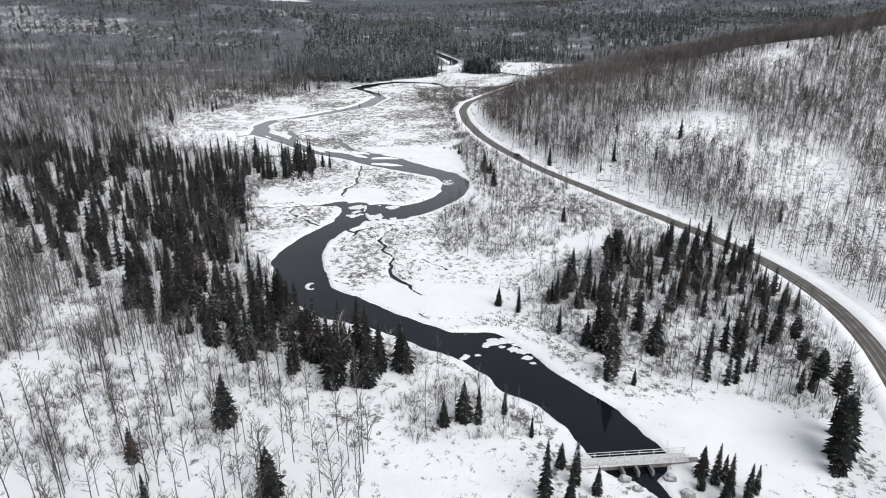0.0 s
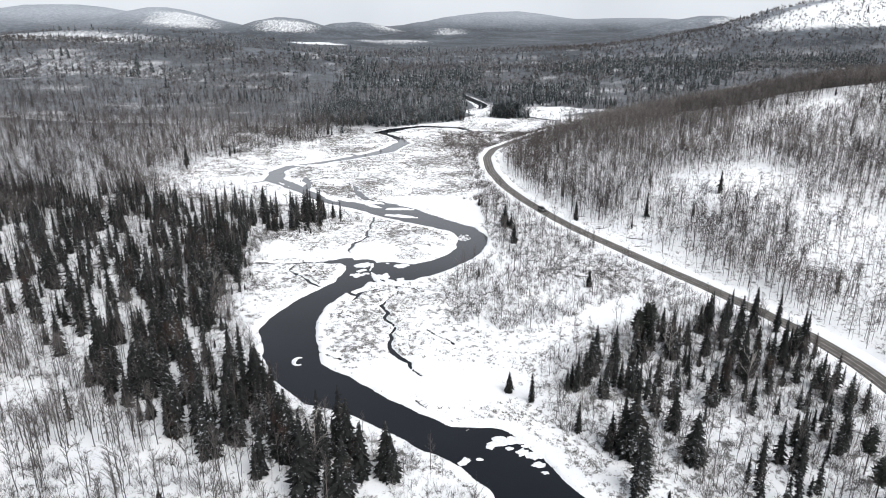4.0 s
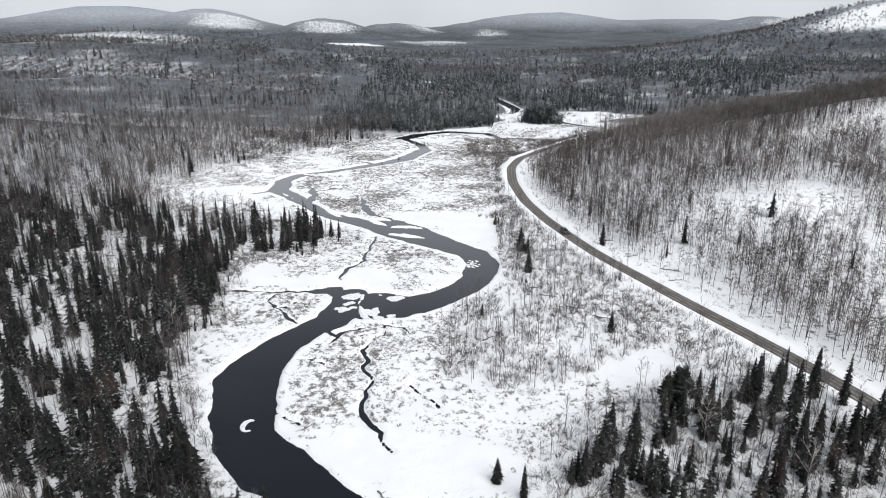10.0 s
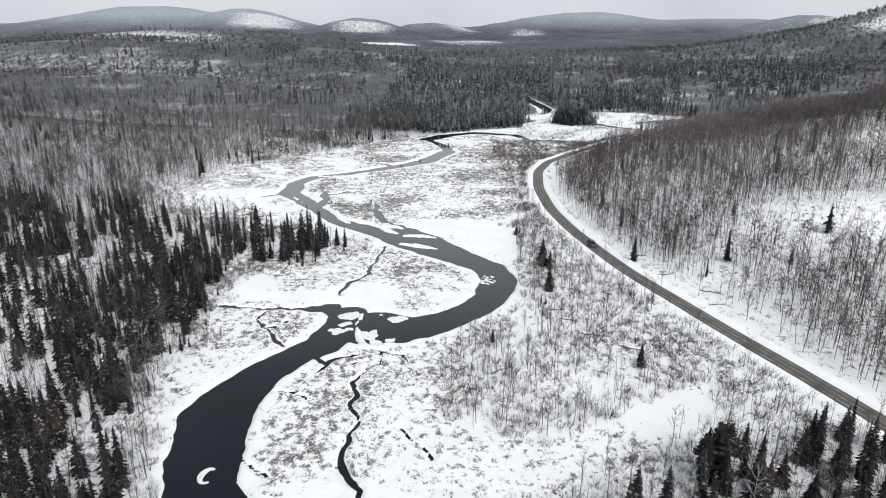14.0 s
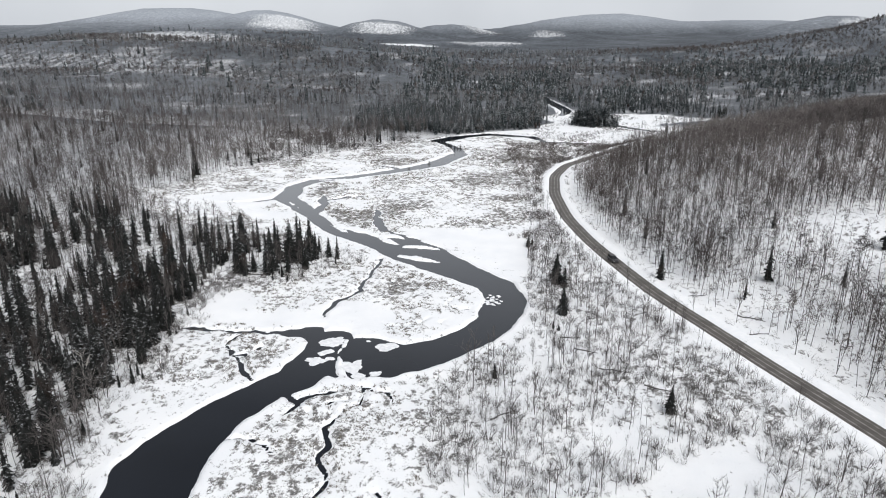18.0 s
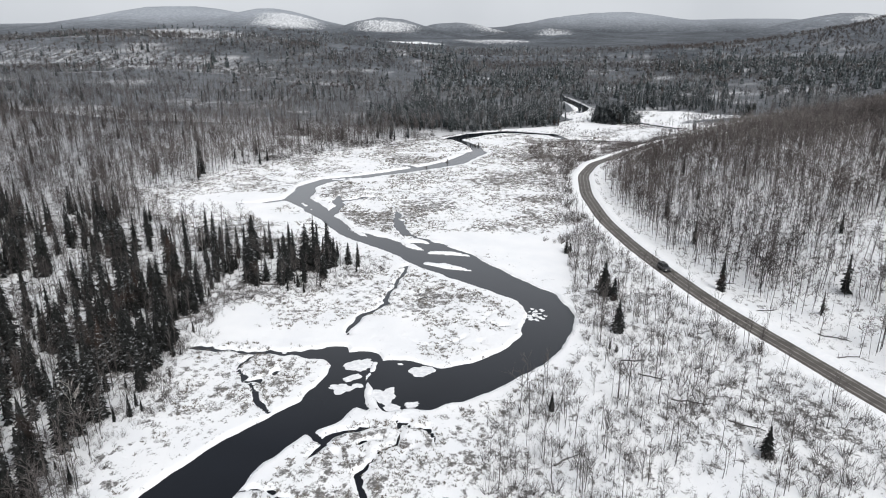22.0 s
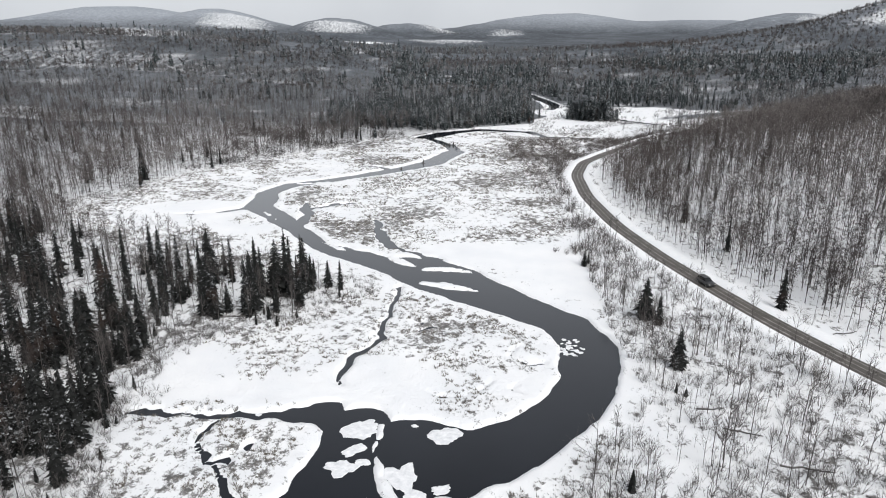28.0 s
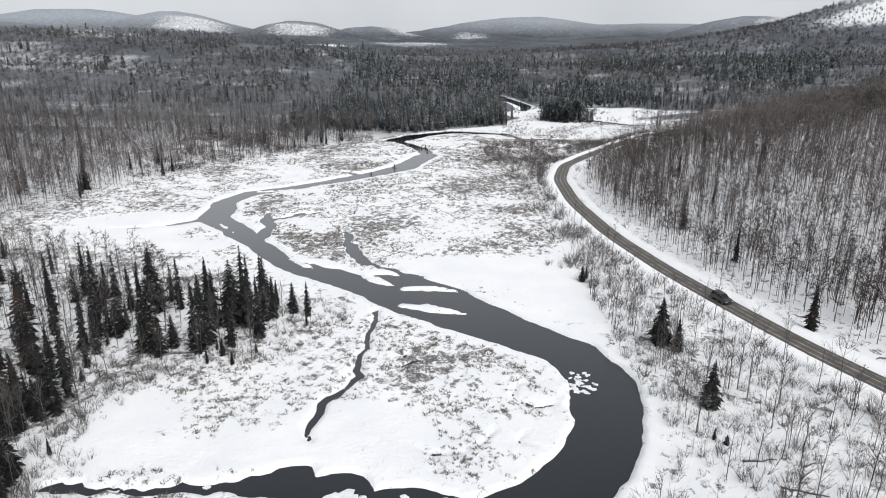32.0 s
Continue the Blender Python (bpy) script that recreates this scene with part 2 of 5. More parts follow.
# far crowns: distance haze put into the colour, paler and bluer than near ones
HAZED_CROWN = crown_material("rimed_far_crowns", (0.1, 0.105, 0.113), (0.25, 0.256, 0.268), 0.006)
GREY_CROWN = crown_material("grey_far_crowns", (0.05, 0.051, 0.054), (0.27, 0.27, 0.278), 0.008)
SEDGE = bark_material("dead_sedge", (0.09, 0.08, 0.07), (0.22, 0.195, 0.165))
SPRUCE_BARK = bark_material("spruce_bark", (0.025, 0.02, 0.018), (0.06, 0.05, 0.044))
NEEDLES = needle_material("spruce_needles", (0.0065, 0.007, 0.0068), (0.025, 0.026, 0.025), 0.365)
# far needles lightened towards blue to stand for haze, the second set more
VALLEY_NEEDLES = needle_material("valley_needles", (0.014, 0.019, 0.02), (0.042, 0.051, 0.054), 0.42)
NEEDLES_HAZED = needle_material("frosted_needles", (0.03, 0.038, 0.043), (0.08, 0.094, 0.103), 0.42)
NEEDLES_DARK = needle_material("pine_needles", (0.011, 0.013, 0.011), (0.032, 0.036, 0.03), 0.36)
CONCRETE = plain_material("stained_concrete", (0.1, 0.095, 0.09), (0.26, 0.25, 0.24), 1.5, 0.85, bump=0.03)
WHITE_WOOD = plain_material("snowy_planks", (0.4, 0.39, 0.38), (0.8, 0.8, 0.81), 2.2, 0.75)
MUD = plain_material("wet_mud", (0.03, 0.027, 0.025), (0.08, 0.07, 0.062), 2.0, 0.7, bump=0.1)
CAR_PAINT = plain_material("dark_car_paint", (0.018, 0.018, 0.02), (0.03, 0.03, 0.033), 0.6, 0.3)
CAR_GLASS = plain_material("car_glass", (0.01, 0.011, 0.012), (0.016, 0.017, 0.018), 1.0, 0.08)
RUBBER = plain_material("tyre_rubber", (0.012, 0.012, 0.012), (0.022, 0.022, 0.022), 6.0, 0.9)
LAMP_GLASS = plain_material("lamp_glass", (0.5, 0.5, 0.48), (0.65, 0.65, 0.62), 3.0, 0.15)
TAIL_GLASS = plain_material("tail_lamp_glass", (0.2, 0.01, 0.01), (0.28, 0.015, 0.012), 3.0, 0.2)

# ---- plan, in metres ----
# centrelines with half widths
RIVER = [(33.0, 35.0, 1.5), (29.5, 44.0, 1.4), (27.0, 50.2, 2.2), (27.0, 54.3, 6.3), (24.0, 64.1, 5.8), (19.9, 71.4, 5.4), (15.5, 77.5, 6.6), (13.2, 82.4, 6.6), (9.0, 89.6, 6.9), (0.3, 93.1, 4.6),
         (-6.8, 99.6, 4.2), (-16.5, 107.3, 5.4), (-22.3, 111.6, 6.4), (-29.9, 119.5, 5.7), (-32.6, 128.7, 6.6), (-35.8, 140.4, 6.9),
         (-34.3, 149.8, 5.9), (-31.9, 157.0, 4.9), (-27.5, 164.6, 4.8), (-23.0, 170.0, 5.0), (-20.5, 179.0, 6.2), (-13.5, 179.0, 9.3),
         (-8.0, 179.0, 7.8), (-3.0, 180.4, 6.2), (3.6, 185.0, 5.2), (10.2, 192.0, 4.8), (14.3, 201.0, 5.1), (16.0, 212.5, 5.5)]
RIVER_UP = [(16.0, 212.5, 5.5), (13.4, 222.3, 5.2), (3.2, 231.3, 6.4), (-3.5, 238.0, 7.6), (-10.0, 245.0, 9.0), (-16.5, 251.4, 8.4), (-20.7, 253.6, 7.0),
            (-26.0, 254.9, 4.8), (-32.0, 259.4, 4.3), (-44.4, 268.4, 3.2), (-53.9, 282.6, 3.2), (-64.7, 297.9, 4.2), (-72.6, 307.9, 4.8),
            (-75.1, 326.4, 4.2), (-70.7, 338.8, 3.9), (-57.5, 347.5, 3.4), (-35.1, 367.3, 4.2), (-21.9, 382.7, 5.6), (-12.0, 412.2, 5.0)]
POOL = [(-27.0, 188.6, 2.0), (-21.0, 186.1, 5.0), (-20.5, 179.0, 6.0)]
CHANNELS = [
    [(-56.0, 188.4, 0.4), (-45.9, 188.2, 0.6), (-38.9, 188.6, 1.0), (-31.7, 188.4, 1.5), (-26.0, 189.6, 2.9)],
    [(-26.0, 165.7, 1.1), (-22.5, 162.5, 0.9), (-20.5, 160.5, 0.5)],
    [(-31.8, 168.0, 0.7), (-37.6, 175.6, 0.65), (-42.2, 180.1, 0.55), (-42.6, 183.7, 0.5), (-41.3, 187.3, 0.5)],
    [(-20.9, 239.2, 0.7), (-20.4, 226.0, 0.7), (-21.7, 214.7, 0.85), (-24.7, 208.0, 1.0), (-25.1, 202.1, 1.2), (-25.4, 197.7, 0.4)],
    [(-28.9, 281.3, 0.6), (-25.2, 267.4, 1.0), (-19.0, 262.8, 1.2), (-13.0, 258.0, 1.6)],
    [(-11.6, 158.2, 0.4), (-13.4, 153.4, 0.4), (-10.5, 143.8, 0.55), (-10.1, 135.3, 0.65), (-9.2, 126.1, 0.85), (-6.0, 121.2, 0.6), (-3.6, 115.8, 0.4)],
    [(-1.0, 138.7, 0.35), (0.9, 135.3, 0.4), (3.2, 134.2, 0.5), (4.4, 129.6, 0.3)],
    [(-29.8, 149.0, 0.4), (-25.0, 149.2, 0.4), (-19.0, 147.0, 0.3)],
    [(-26.4, 128.7, 0.3), (-23.7, 126.4, 0.5), (-21.1, 124.3, 0.5)],
    [(-9.5, 168.0, 0.4), (-6.9, 166.7, 0.4), (-4.1, 166.2, 0.45), (-2.9, 163.0, 0.3)],
    [(-14.0, 166.0, 0.4), (-18.9, 163.0, 0.4), (-20.8, 161.1, 0.4), (-21.1, 157.0, 0.3)],
    [(-11.6, 158.2, 0.35), (-9.0, 162.0, 0.35), (-9.5, 168.0, 0.4)],
    [(-72.6, 307.9, 2.2), (-84.0, 300.0, 0.9), (-97.0, 296.0, 0.4)],
    [(-55.5, 286.0, 1.7), (-54.5, 298.0, 1.6), (-56.5, 306.0, 1.4), (-59.0, 313.0, 1.0)],
    [(-55.5, 305.0, 1.4), (-49.0, 311.5, 1.6), (-43.0, 313.0, 0.9)],
    [(-33.0, 293.0, 0.8), (-30.0, 279.0, 1.4), (-26.0, 268.0, 1.6)],
    [(-36.0, 366.0, 1.6), (-42.0, 374.0, 1.5), (-52.0, 377.0, 0.8)],
    [(-27.6, 456.0, 6.0), (-17.5, 471.0, 5.6), (0.6, 484.7, 5.0), (27.4, 476.4, 4.0), (34.0, 462.0, 2.0)],
    [(-27.6, 454.0, 2.4), (-22.0, 443.0, 2.4), (-14.0, 428.0, 3.0), (-12.0, 412.2, 3.0)],
    [(31.0, 457.8, 2.4), (46.6, 456.6, 2.8), (62.1, 454.3, 2.0)],
    [(44.0, 735.0, 3.0), (52.0, 672.0, 4.5), (60.0, 620.0, 4.5), (53.0, 588.0, 3.0)],
    [(88.0, 536.0, 2.6), (98.0, 520.0, 2.8), (112.5, 505.0, 2.6), (128.0, 494.0, 2.0)],
]
ISLANDS = [
    [(-15.6, 242.6, 0.8), (-9.6, 240.8, 1.8), (-3.4, 238.3, 0.4)],
    [(-15.8, 251.6, 0.6), (-9.6, 251.8, 0.9), (-5.0, 250.1, 0.4)],
    [(-25.9, 261.1, 0.6), (-22.2, 257.0, 1.7), (-18.2, 253.6, 0.6)],
    [(-17.8, 186.4, 0.7), (-17.6, 183.5, 0.5), (-18.2, 180.9, 0.3), (-16.9, 177.6, 0.5), (-16.7, 174.7, 0.5), (-14.7, 171.3, 0.6), (-12.3, 168.4, 1.4)],
    [(-61.0, 303.0, 0.6), (-55.0, 303.0, 1.3), (-52.0, 308.0, 0.8)],
    [(-68.5, 342.0, 0.5), (-62.0, 342.5, 0.9), (-57.0, 344.5, 0.5)],
    [(-46.0, 273.0, 0.4), (-41.0, 268.5, 0.8), (-36.0, 264.0, 0.4)],
    [(-70.5, 303.5, 0.4), (-68.0, 300.0, 0.8), (-63.0, 293.5, 0.4)],
]
BROKEN = [(-3.5, 195.5, 10.0, 6.0), (-11.0, 219.0, 7.0, 5.0), (4.0, 208.0, 6.0, 7.0), (-12.0, 160.0, 9.0, 4.5), (-38.0, 180.0, 6.0, 5.0), (-46.0, 286.0, 10.0, 8.0)]
ROAD_LINE = [(62.0, 20.0), (74.0, 45.0), (81.6, 65.0), (87.3, 79.5), (91.0, 95.0), (91.5, 112.0), (88.7, 127.8), (83.4, 143.0), (76.0, 161.1), (66.9, 182.0),
             (62.2, 193.7), (57.3, 205.2), (51.8, 219.0), (47.0, 235.5), (41.2, 256.8), (35.9, 284.5), (33.5, 319.6), (35.2, 352.5), (42.5, 379.6),
             (55.2, 397.5), (84.0, 419.6), (113.0, 435.2), (170.0, 452.0), (240.0, 466.0)]
MARSH = [(-130.9, 291.0), (-113.6, 350.8), (-54.9, 440.4), (-30.0, 468.0), (0.0, 493.0), (32.0, 509.0), (48.0, 545.0), (60.0, 560.0), (120.0, 560.0), (110.0, 470.0), (60.0, 440.0), (27.0, 390.0), (24.8, 330.0), (21.8, 251.4),
         (21.7, 194.2), (3.9, 166.8), (5.5, 141.1), (24.2, 134.4), (55.5, 158.3), (57.3, 147.1), (27.2, 124.2), (19.0, 108.8), (23.0, 92.0), (40.0, 74.0),
         (60.0, 64.0), (52.0, 38.0), (18.0, 46.0), (14.0, 62.0), (4.0, 80.0), (-20.0, 98.0), (-37.0, 119.2), (-44.2, 142.6), (-50.1, 169.1),
         (-56.8, 207.0), (-31.6, 233.2), (-51.0, 253.7), (-83.6, 260.8), (-110.9, 272.8)]
WOOD_LEFT = [(-33.2, 236.4), (-40.7, 223.8), (-61.8, 217.6), (-59.6, 192.6), (-55.1, 169.1), (-57.5, 153.1), (-51.3, 135.2), (-42.7, 119.2), (-33.7, 107.8),
             (-20.0, 95.0), (-5.0, 83.0), (-14.0, 74.0), (-40.0, 86.0), (-66.0, 108.0), (-100.0, 140.0), (-134.0, 183.0), (-142.0, 236.0), (-119.3, 256.1), (-78.6, 247.8), (-48.7, 242.9)]
WOOD_RIGHT = [(21.9, 98.1), (27.7, 111.1), (42.9, 124.5), (55.2, 137.0), (76.9, 143.0), (84.0, 124.1), (84.0, 98.0), (72.0, 66.0), (60.0, 67.0), (46.0, 74.0), (25.0, 88.6)]


def inside(poly, x, y):
    hit = np.zeros(np.shape(x), bool)
    for (x0, y0), (x1, y1) in zip(poly, poly[1:] + poly[:1]):
        hit ^= ((y0 > y) != (y1 > y)) & (x < (x1 - x0) * (y - y0) / (y1 - y0 + 1e-9) + x0)
    return hit


def stroke(line, x, y, wide=1e3):
    """Distance to a line of places with half widths; below zero inside it."""
    best = np.full(np.shape(x), wide)
    for (ax, ay, aw), (bx, by, bw) in zip(line, line[1:]):
        dx, dy = bx - ax, by - ay
        t = np.clip(((x - ax) * dx + (y - ay) * dy) / (dx * dx + dy * dy + 1e-9), 0, 1)
        best = np.minimum(best, np.hypot(x - ax - t * dx, y - ay - t * dy) - (aw + t * (bw - aw)))
    return best


def lattice(x, y, seed):
    """Value noise on a lattice of one metre."""
    ix, iy = np.floor(x).astype(np.int64), np.floor(y).astype(np.int64)
    fx, fy = x - ix, y - iy
    fx, fy = fx * fx * (3 - 2 * fx), fy * fy * (3 - 2 * fy)

    def rnd(i, j):
        h = (i * 374761393 + j * 668265263 + seed * 974634777) & 0x7FFFFFFF
        h = ((h ^ (h >> 13)) * 1274126177) & 0x7FFFFFFF
        return ((h ^ (h >> 16)) & 0xFFFF) / 65535.0

    return (rnd(ix, iy) * (1 - fx) + rnd(ix + 1, iy) * fx) * (1 - fy) + (rnd(ix, iy + 1) * (1 - fx) + rnd(ix + 1, iy + 1) * fx) * fy


def rough_noise(x, y, size, octaves=3, seed=1):
    total, weight = 0.0, 0.0
    for k in range(octaves):
        s = size / 2 ** k
        total = total + lattice(x / s + 37.3 * k, y / s - 11.7 * k, seed + k) / 2 ** k
        weight += 1 / 2 ** k
    return total / weight


def step(a, b, v):
    t = np.clip((v - a) / (b - a), 0, 1)
    return t * t * (3 - 2 * t)


def river_distance(x, y):
    """Distance to the river's own banks, without its ditches."""
    return np.minimum(np.minimum(stroke(RIVER, x, y), stroke(RIVER_UP, x, y)), stroke(POOL, x, y))


def water_distance(x, y):
    wob = (rough_noise(x, y, 5.0, 4, 7) - 0.5)
    fret = rough_noise(x, y, 2.6, 2, 91) - 0.5
    wind = rough_noise(x, y, 5.0, 3, 97) - 0.5
    d = river_distance(x, y) + 0.35 + wob * 1.7
    for line in ISLANDS:
        d = np.maximum(d, -(stroke(line, x, y) + wob * 1.8 + fret * 0.9))
    for line in CHANNELS:
        thin = [(a, b, w if w > 1.3 else 0.56 * w + 0.03) for a, b, w in line]
        d = np.minimum(d, stroke(thin, x + 3.2 * wind, y + 2.4 * fret) + 0.3 * fret)
    # broken ice: narrow leads that wind between the sheets
    for cx, cy, rx, ry in BROKEN:
        far_off = ((x - cx) / rx) ** 2 + ((y - cy) / ry) ** 2
        d = np.minimum(d, np.abs(rough_noise(x, y, 5.5, 2, 83) - 0.5) * 13 - 0.28 + 1.2 * far_off ** 2)
    return d


ROAD_W = [(x, y, 0.0) for x, y in ROAD_LINE]
ROAD_X = np.array(sorted((y, x) for x, y in ROAD_LINE))
# hills: centre, radii, height, turn in degrees
HILLS = [(-300, 700, 260, 55, 7, 7), (-500, 900, 430, 150, 30, 6), (-60, 900, 220, 60, 7, 0), (330, 820, 260, 60, 9, -6), (260, 1150, 330, 80, 12, 0),
         (-430, 1000, 460, 140, 25, 8), (-710, 1560, 400, 160, 34, 5), (-1250, 2050, 420, 240, 58, 0), (-1800, 3500, 700, 300, 138, 0),
         (-1180, 3250, 400, 260, 122, -8), (-540, 2800, 270, 200, 74, 0), (-270, 3330, 280, 200, 62, 0), (-80, 2120, 230, 140, 18, 0),
         (115, 2950, 270, 180, 42, 0), (545, 4300, 700, 240, 112, 0), (1350, 4250, 900, 240, 72, 0), (820, 1880, 300, 200, 72, 15),
         (880, 1300, 400, 220, 100, 10), (-3200, 3000, 1000, 500, 100, 0), (2600, 2500, 800, 500, 90, 0)]
CUTS = [(-720, 1440, 330, 130), (-1030, 3080, 260, 180), (-500, 2680, 190, 150), (-150, 3240, 150, 120), (-70, 2040, 170, 90), (140, 2860, 130, 100),
        (870, 1780, 160, 110), (800, 1185, 250, 85), (-320, 1935, 140, 60), (-500, 1700, 90, 40), (-400, 770, 300, 75), (-640, 790, 200, 70)]


def height(x, y):
    """The land, without the river's bed."""
    xr = np.interp(y, ROAD_X[:, 0], ROAD_X[:, 1])
    u = np.where(y > 400, x - 36.0, x - xr)
    h = 0.42 + 0.2 * rough_noise(x, y, 14.0, 3, 3)
    # a ridge runs east from the road's bend; its open face looks south-west
    v = y - (322 + 0.12 * (x - 130))
    rise = np.interp(x, (40, 70, 100, 132, 165, 200, 300, 450, 800), (0, 4, 10, 17, 25, 33, 45, 55, 60)) * step(2, 45, u)
    h = h + rise * (step(-190, 8, v) ** 1.25) * (1 - 0.35 * step(6, 80, v) - 0.5 * step(60, 260, v))
    h = h + 4.0 * np.exp(-((v + 82 - 14 * np.sin(x / 41.0)) / 20) ** 2) * step(75, 120, x)
    h = h + step(10, 50, u) * step(15, 60, np.abs(x)) * 2.6 * (rough_noise(x + 0.4 * y, y, 40.0, 2, 5) - 0.3) * (y < 420)
    h = h + 3.0 * step(4, 70, u) * (1 - step(380, 440, y))
    h = h + 1.1 * (1 - step(4, 16, np.abs(stroke(ROAD_W, x, y)))) * (y < 480)
    left = step(62, 180, -x) * (1.5 + 2.5 * rough_noise(x, y, 60.0, 2, 11)) + 10 * step(120, 420, -x)
    h = h + left
    h = h + 9 * step(560, 1300, y) + 6 * step(520, 900, y) * rough_noise(x, y, 130.0, 2, 13)
    h = h + 10 * step(2200, 4200, y) + 16 * step(3800, 4600, np.hypot(x, y))
    hill = np.zeros(np.shape(x))
    for cx, cy, rx, ry, hh, turn in HILLS:
        c, s = math.cos(radians(turn)), math.sin(radians(turn))
        dx, dy = x - cx, y - cy
        a, b = (dx * c + dy * s) / rx, (-dx * s + dy * c) / ry
        lump = np.exp(-(a * a + b * b) * 1.2)
        hill = np.maximum(hill, hh * lump * (0.86 + 0.26 * rough_noise(x, y, 0.45 * rx, 3, 17)))
    return h + hill


def land(x, y):
    """The ground as it lies, with the river's bed and the ditches."""
    h = height(x, y)
    near = (np.abs(x) < 170) & (y > 30) & (y < 780)
    d = np.full(np.shape(x), 50.0)
    if near.any():
        d[near] = water_distance(x[near], y[near])
    flat = np.where(d < 30, 0.42 + 0.25 * (rough_noise(x, y, 3.0, 3, 23) - 0.35), h)
    h = np.where(d < 30, flat + (h - flat) * step(6, 30, d), h)
    return np.where(d < 1.0, -0.75 + (h + 0.75) * step(-0.9, 0.75, d), h), d


# ---- helpers for meshes ----
def part(name, bm, mat, parent=None, label=""):
    """Links a bmesh as one mesh object under a thing or under a part."""
    me = bpy.data.meshes.new(name)
    bm.to_mesh(me)
    bm.free()
    me.materials.append(mat)
    ob = new(name, me)
    ob.parent = parent
    return tagged(ob, label)


def mesh_object(name, verts, faces, mats, slots=None, smooth=False):
    """One object from arrays; faces are triangles or quads in one array each."""
    me = bpy.data.meshes.new(name)
    me.vertices.add(len(verts))
    me.vertices.foreach_set("co", np.asarray(verts, np.float32).ravel())
    n, k = faces.shape
    me.loops.add(n * k)
    me.loops.foreach_set("vertex_index", faces.astype(np.int32).ravel())
    me.polygons.add(n)
    me.polygons.foreach_set("loop_start", np.arange(0, n * k, k, dtype=np.int32))
    me.polygons.foreach_set("loop_total", np.full(n, k, np.int32))
    for m in mats:
        me.materials.append(m)
    if slots is not None:
        me.polygons.foreach_set("material_index", slots.astype(np.int32))
    if smooth:
        me.polygons.foreach_set("use_smooth", np.ones(n, bool))
    me.update(calc_edges=True)
    return new(name, me)


def block(bm, lo, hi, bevel=0.0):
    c = [(a + b) / 2 for a, b in zip(lo, hi)]
    r = bmesh.ops.create_cube(bm, size=1.0, matrix=Matrix.Translation(c) @ Matrix.Diagonal([b - a for a, b in zip(lo, hi)] + [1]))
    if bevel:
        bmesh.ops.bevel(bm, geom=list({e for v in r["verts"] for e in v.link_edges}), offset=bevel, segments=1, affect="EDGES")
    return bm


def tube(bm, a, b, r0, r1, sides=8):
    a, b = Vector(a), Vector(b)
    m = Matrix.Translation((a + b) / 2) @ (b - a).to_track_quat("Z", "Y").to_matrix().to_4x4()
    bmesh.ops.create_cone(bm, cap_ends=True, segments=sides, radius1=r0, radius2=r1, depth=(b - a).length, matrix=m)
    return bm


# ---- the land, the river and the road ----
def grown(start, first, ratio, end):
    out, s, v = [], first, start
    while abs(v) < abs(end):
        s *= ratio
        v += s if end > start else -s
        out.append(v)
    return out


def far_marsh(a, b):
    return inside(MARSH, a, b) | (stroke([(64.0, 520.0, 24.0), (60.0, 560.0, 12.0), (58.0, 620.0, 8.0), (50.0, 690.0, 5.0), (42.0, 745.0, 2.0)], a, b) < 0) | (stroke([(60.0, 520.0, 26.0), (112.0, 500.0, 24.0), (150.0, 500.0, 8.0)], a, b) < 0) | (stroke([(62.0, 568.0, 26.0), (112.0, 556.0, 26.0), (150.0, 530.0, 8.0)], a, b) < 0)


def meadow(x, y):
    """Clean drifts where no grass shows."""
    total = 0.0
    for cx, cy, rx, ry in DRIFTS:
        total = total + np.exp(-(((x - cx) / rx) ** 2 + ((y - cy) / ry) ** 2))
    return total


# dark mounds of sedge and mud: place, radii, strength
MOUNDS = [(-9.0, 217.0, 8.5, 7.5, 1.5), (-14.5, 206.0, 4.0, 4.5, 0.8), (-60.0, 323.0, 12.0, 7.0, 1.3), (-42.0, 283.0, 10.0, 8.0, 0.8), (-42.0, 381.0, 9.0, 4.0, 1.4), (10.0, 330.0, 16.0, 60.0, 0.3),
          (20.0, 402.0, 22.0, 15.0, 0.8), (-20.0, 300.0, 14.0, 10.0, 0.4), (-24.0, 246.0, 4.0, 4.0, 0.8), (-11.0, 173.0, 2.5, 2.0, 1.0), (5.0, 150.0, 5.0, 4.0, 0.7), (-96.0, 318.0, 8.0, 5.0, 0.7)]
DRIFTS = [(-8.0, 264.0, 9, 7), (-86, 303, 9, 8), (-68, 281, 8, 5), (-56, 343, 10, 5), (-22, 196.5, 9, 4), (-36, 194.5, 10, 3), (60, 512, 40, 14), (100, 540, 30, 20), (30, 500, 30, 10), (55, 600, 12, 40), (4, 112, 16, 9), (42, 148, 17, 8), (45, 58, 17, 12), (-20, 200, 9, 7), (17, 250, 13, 20), (-95, 296, 18, 16), (-8, 118, 8, 5), (-52, 200, 7, 10), (5, 262, 12, 8), (-38, 262, 7, 5), (2, 198, 4, 4)]


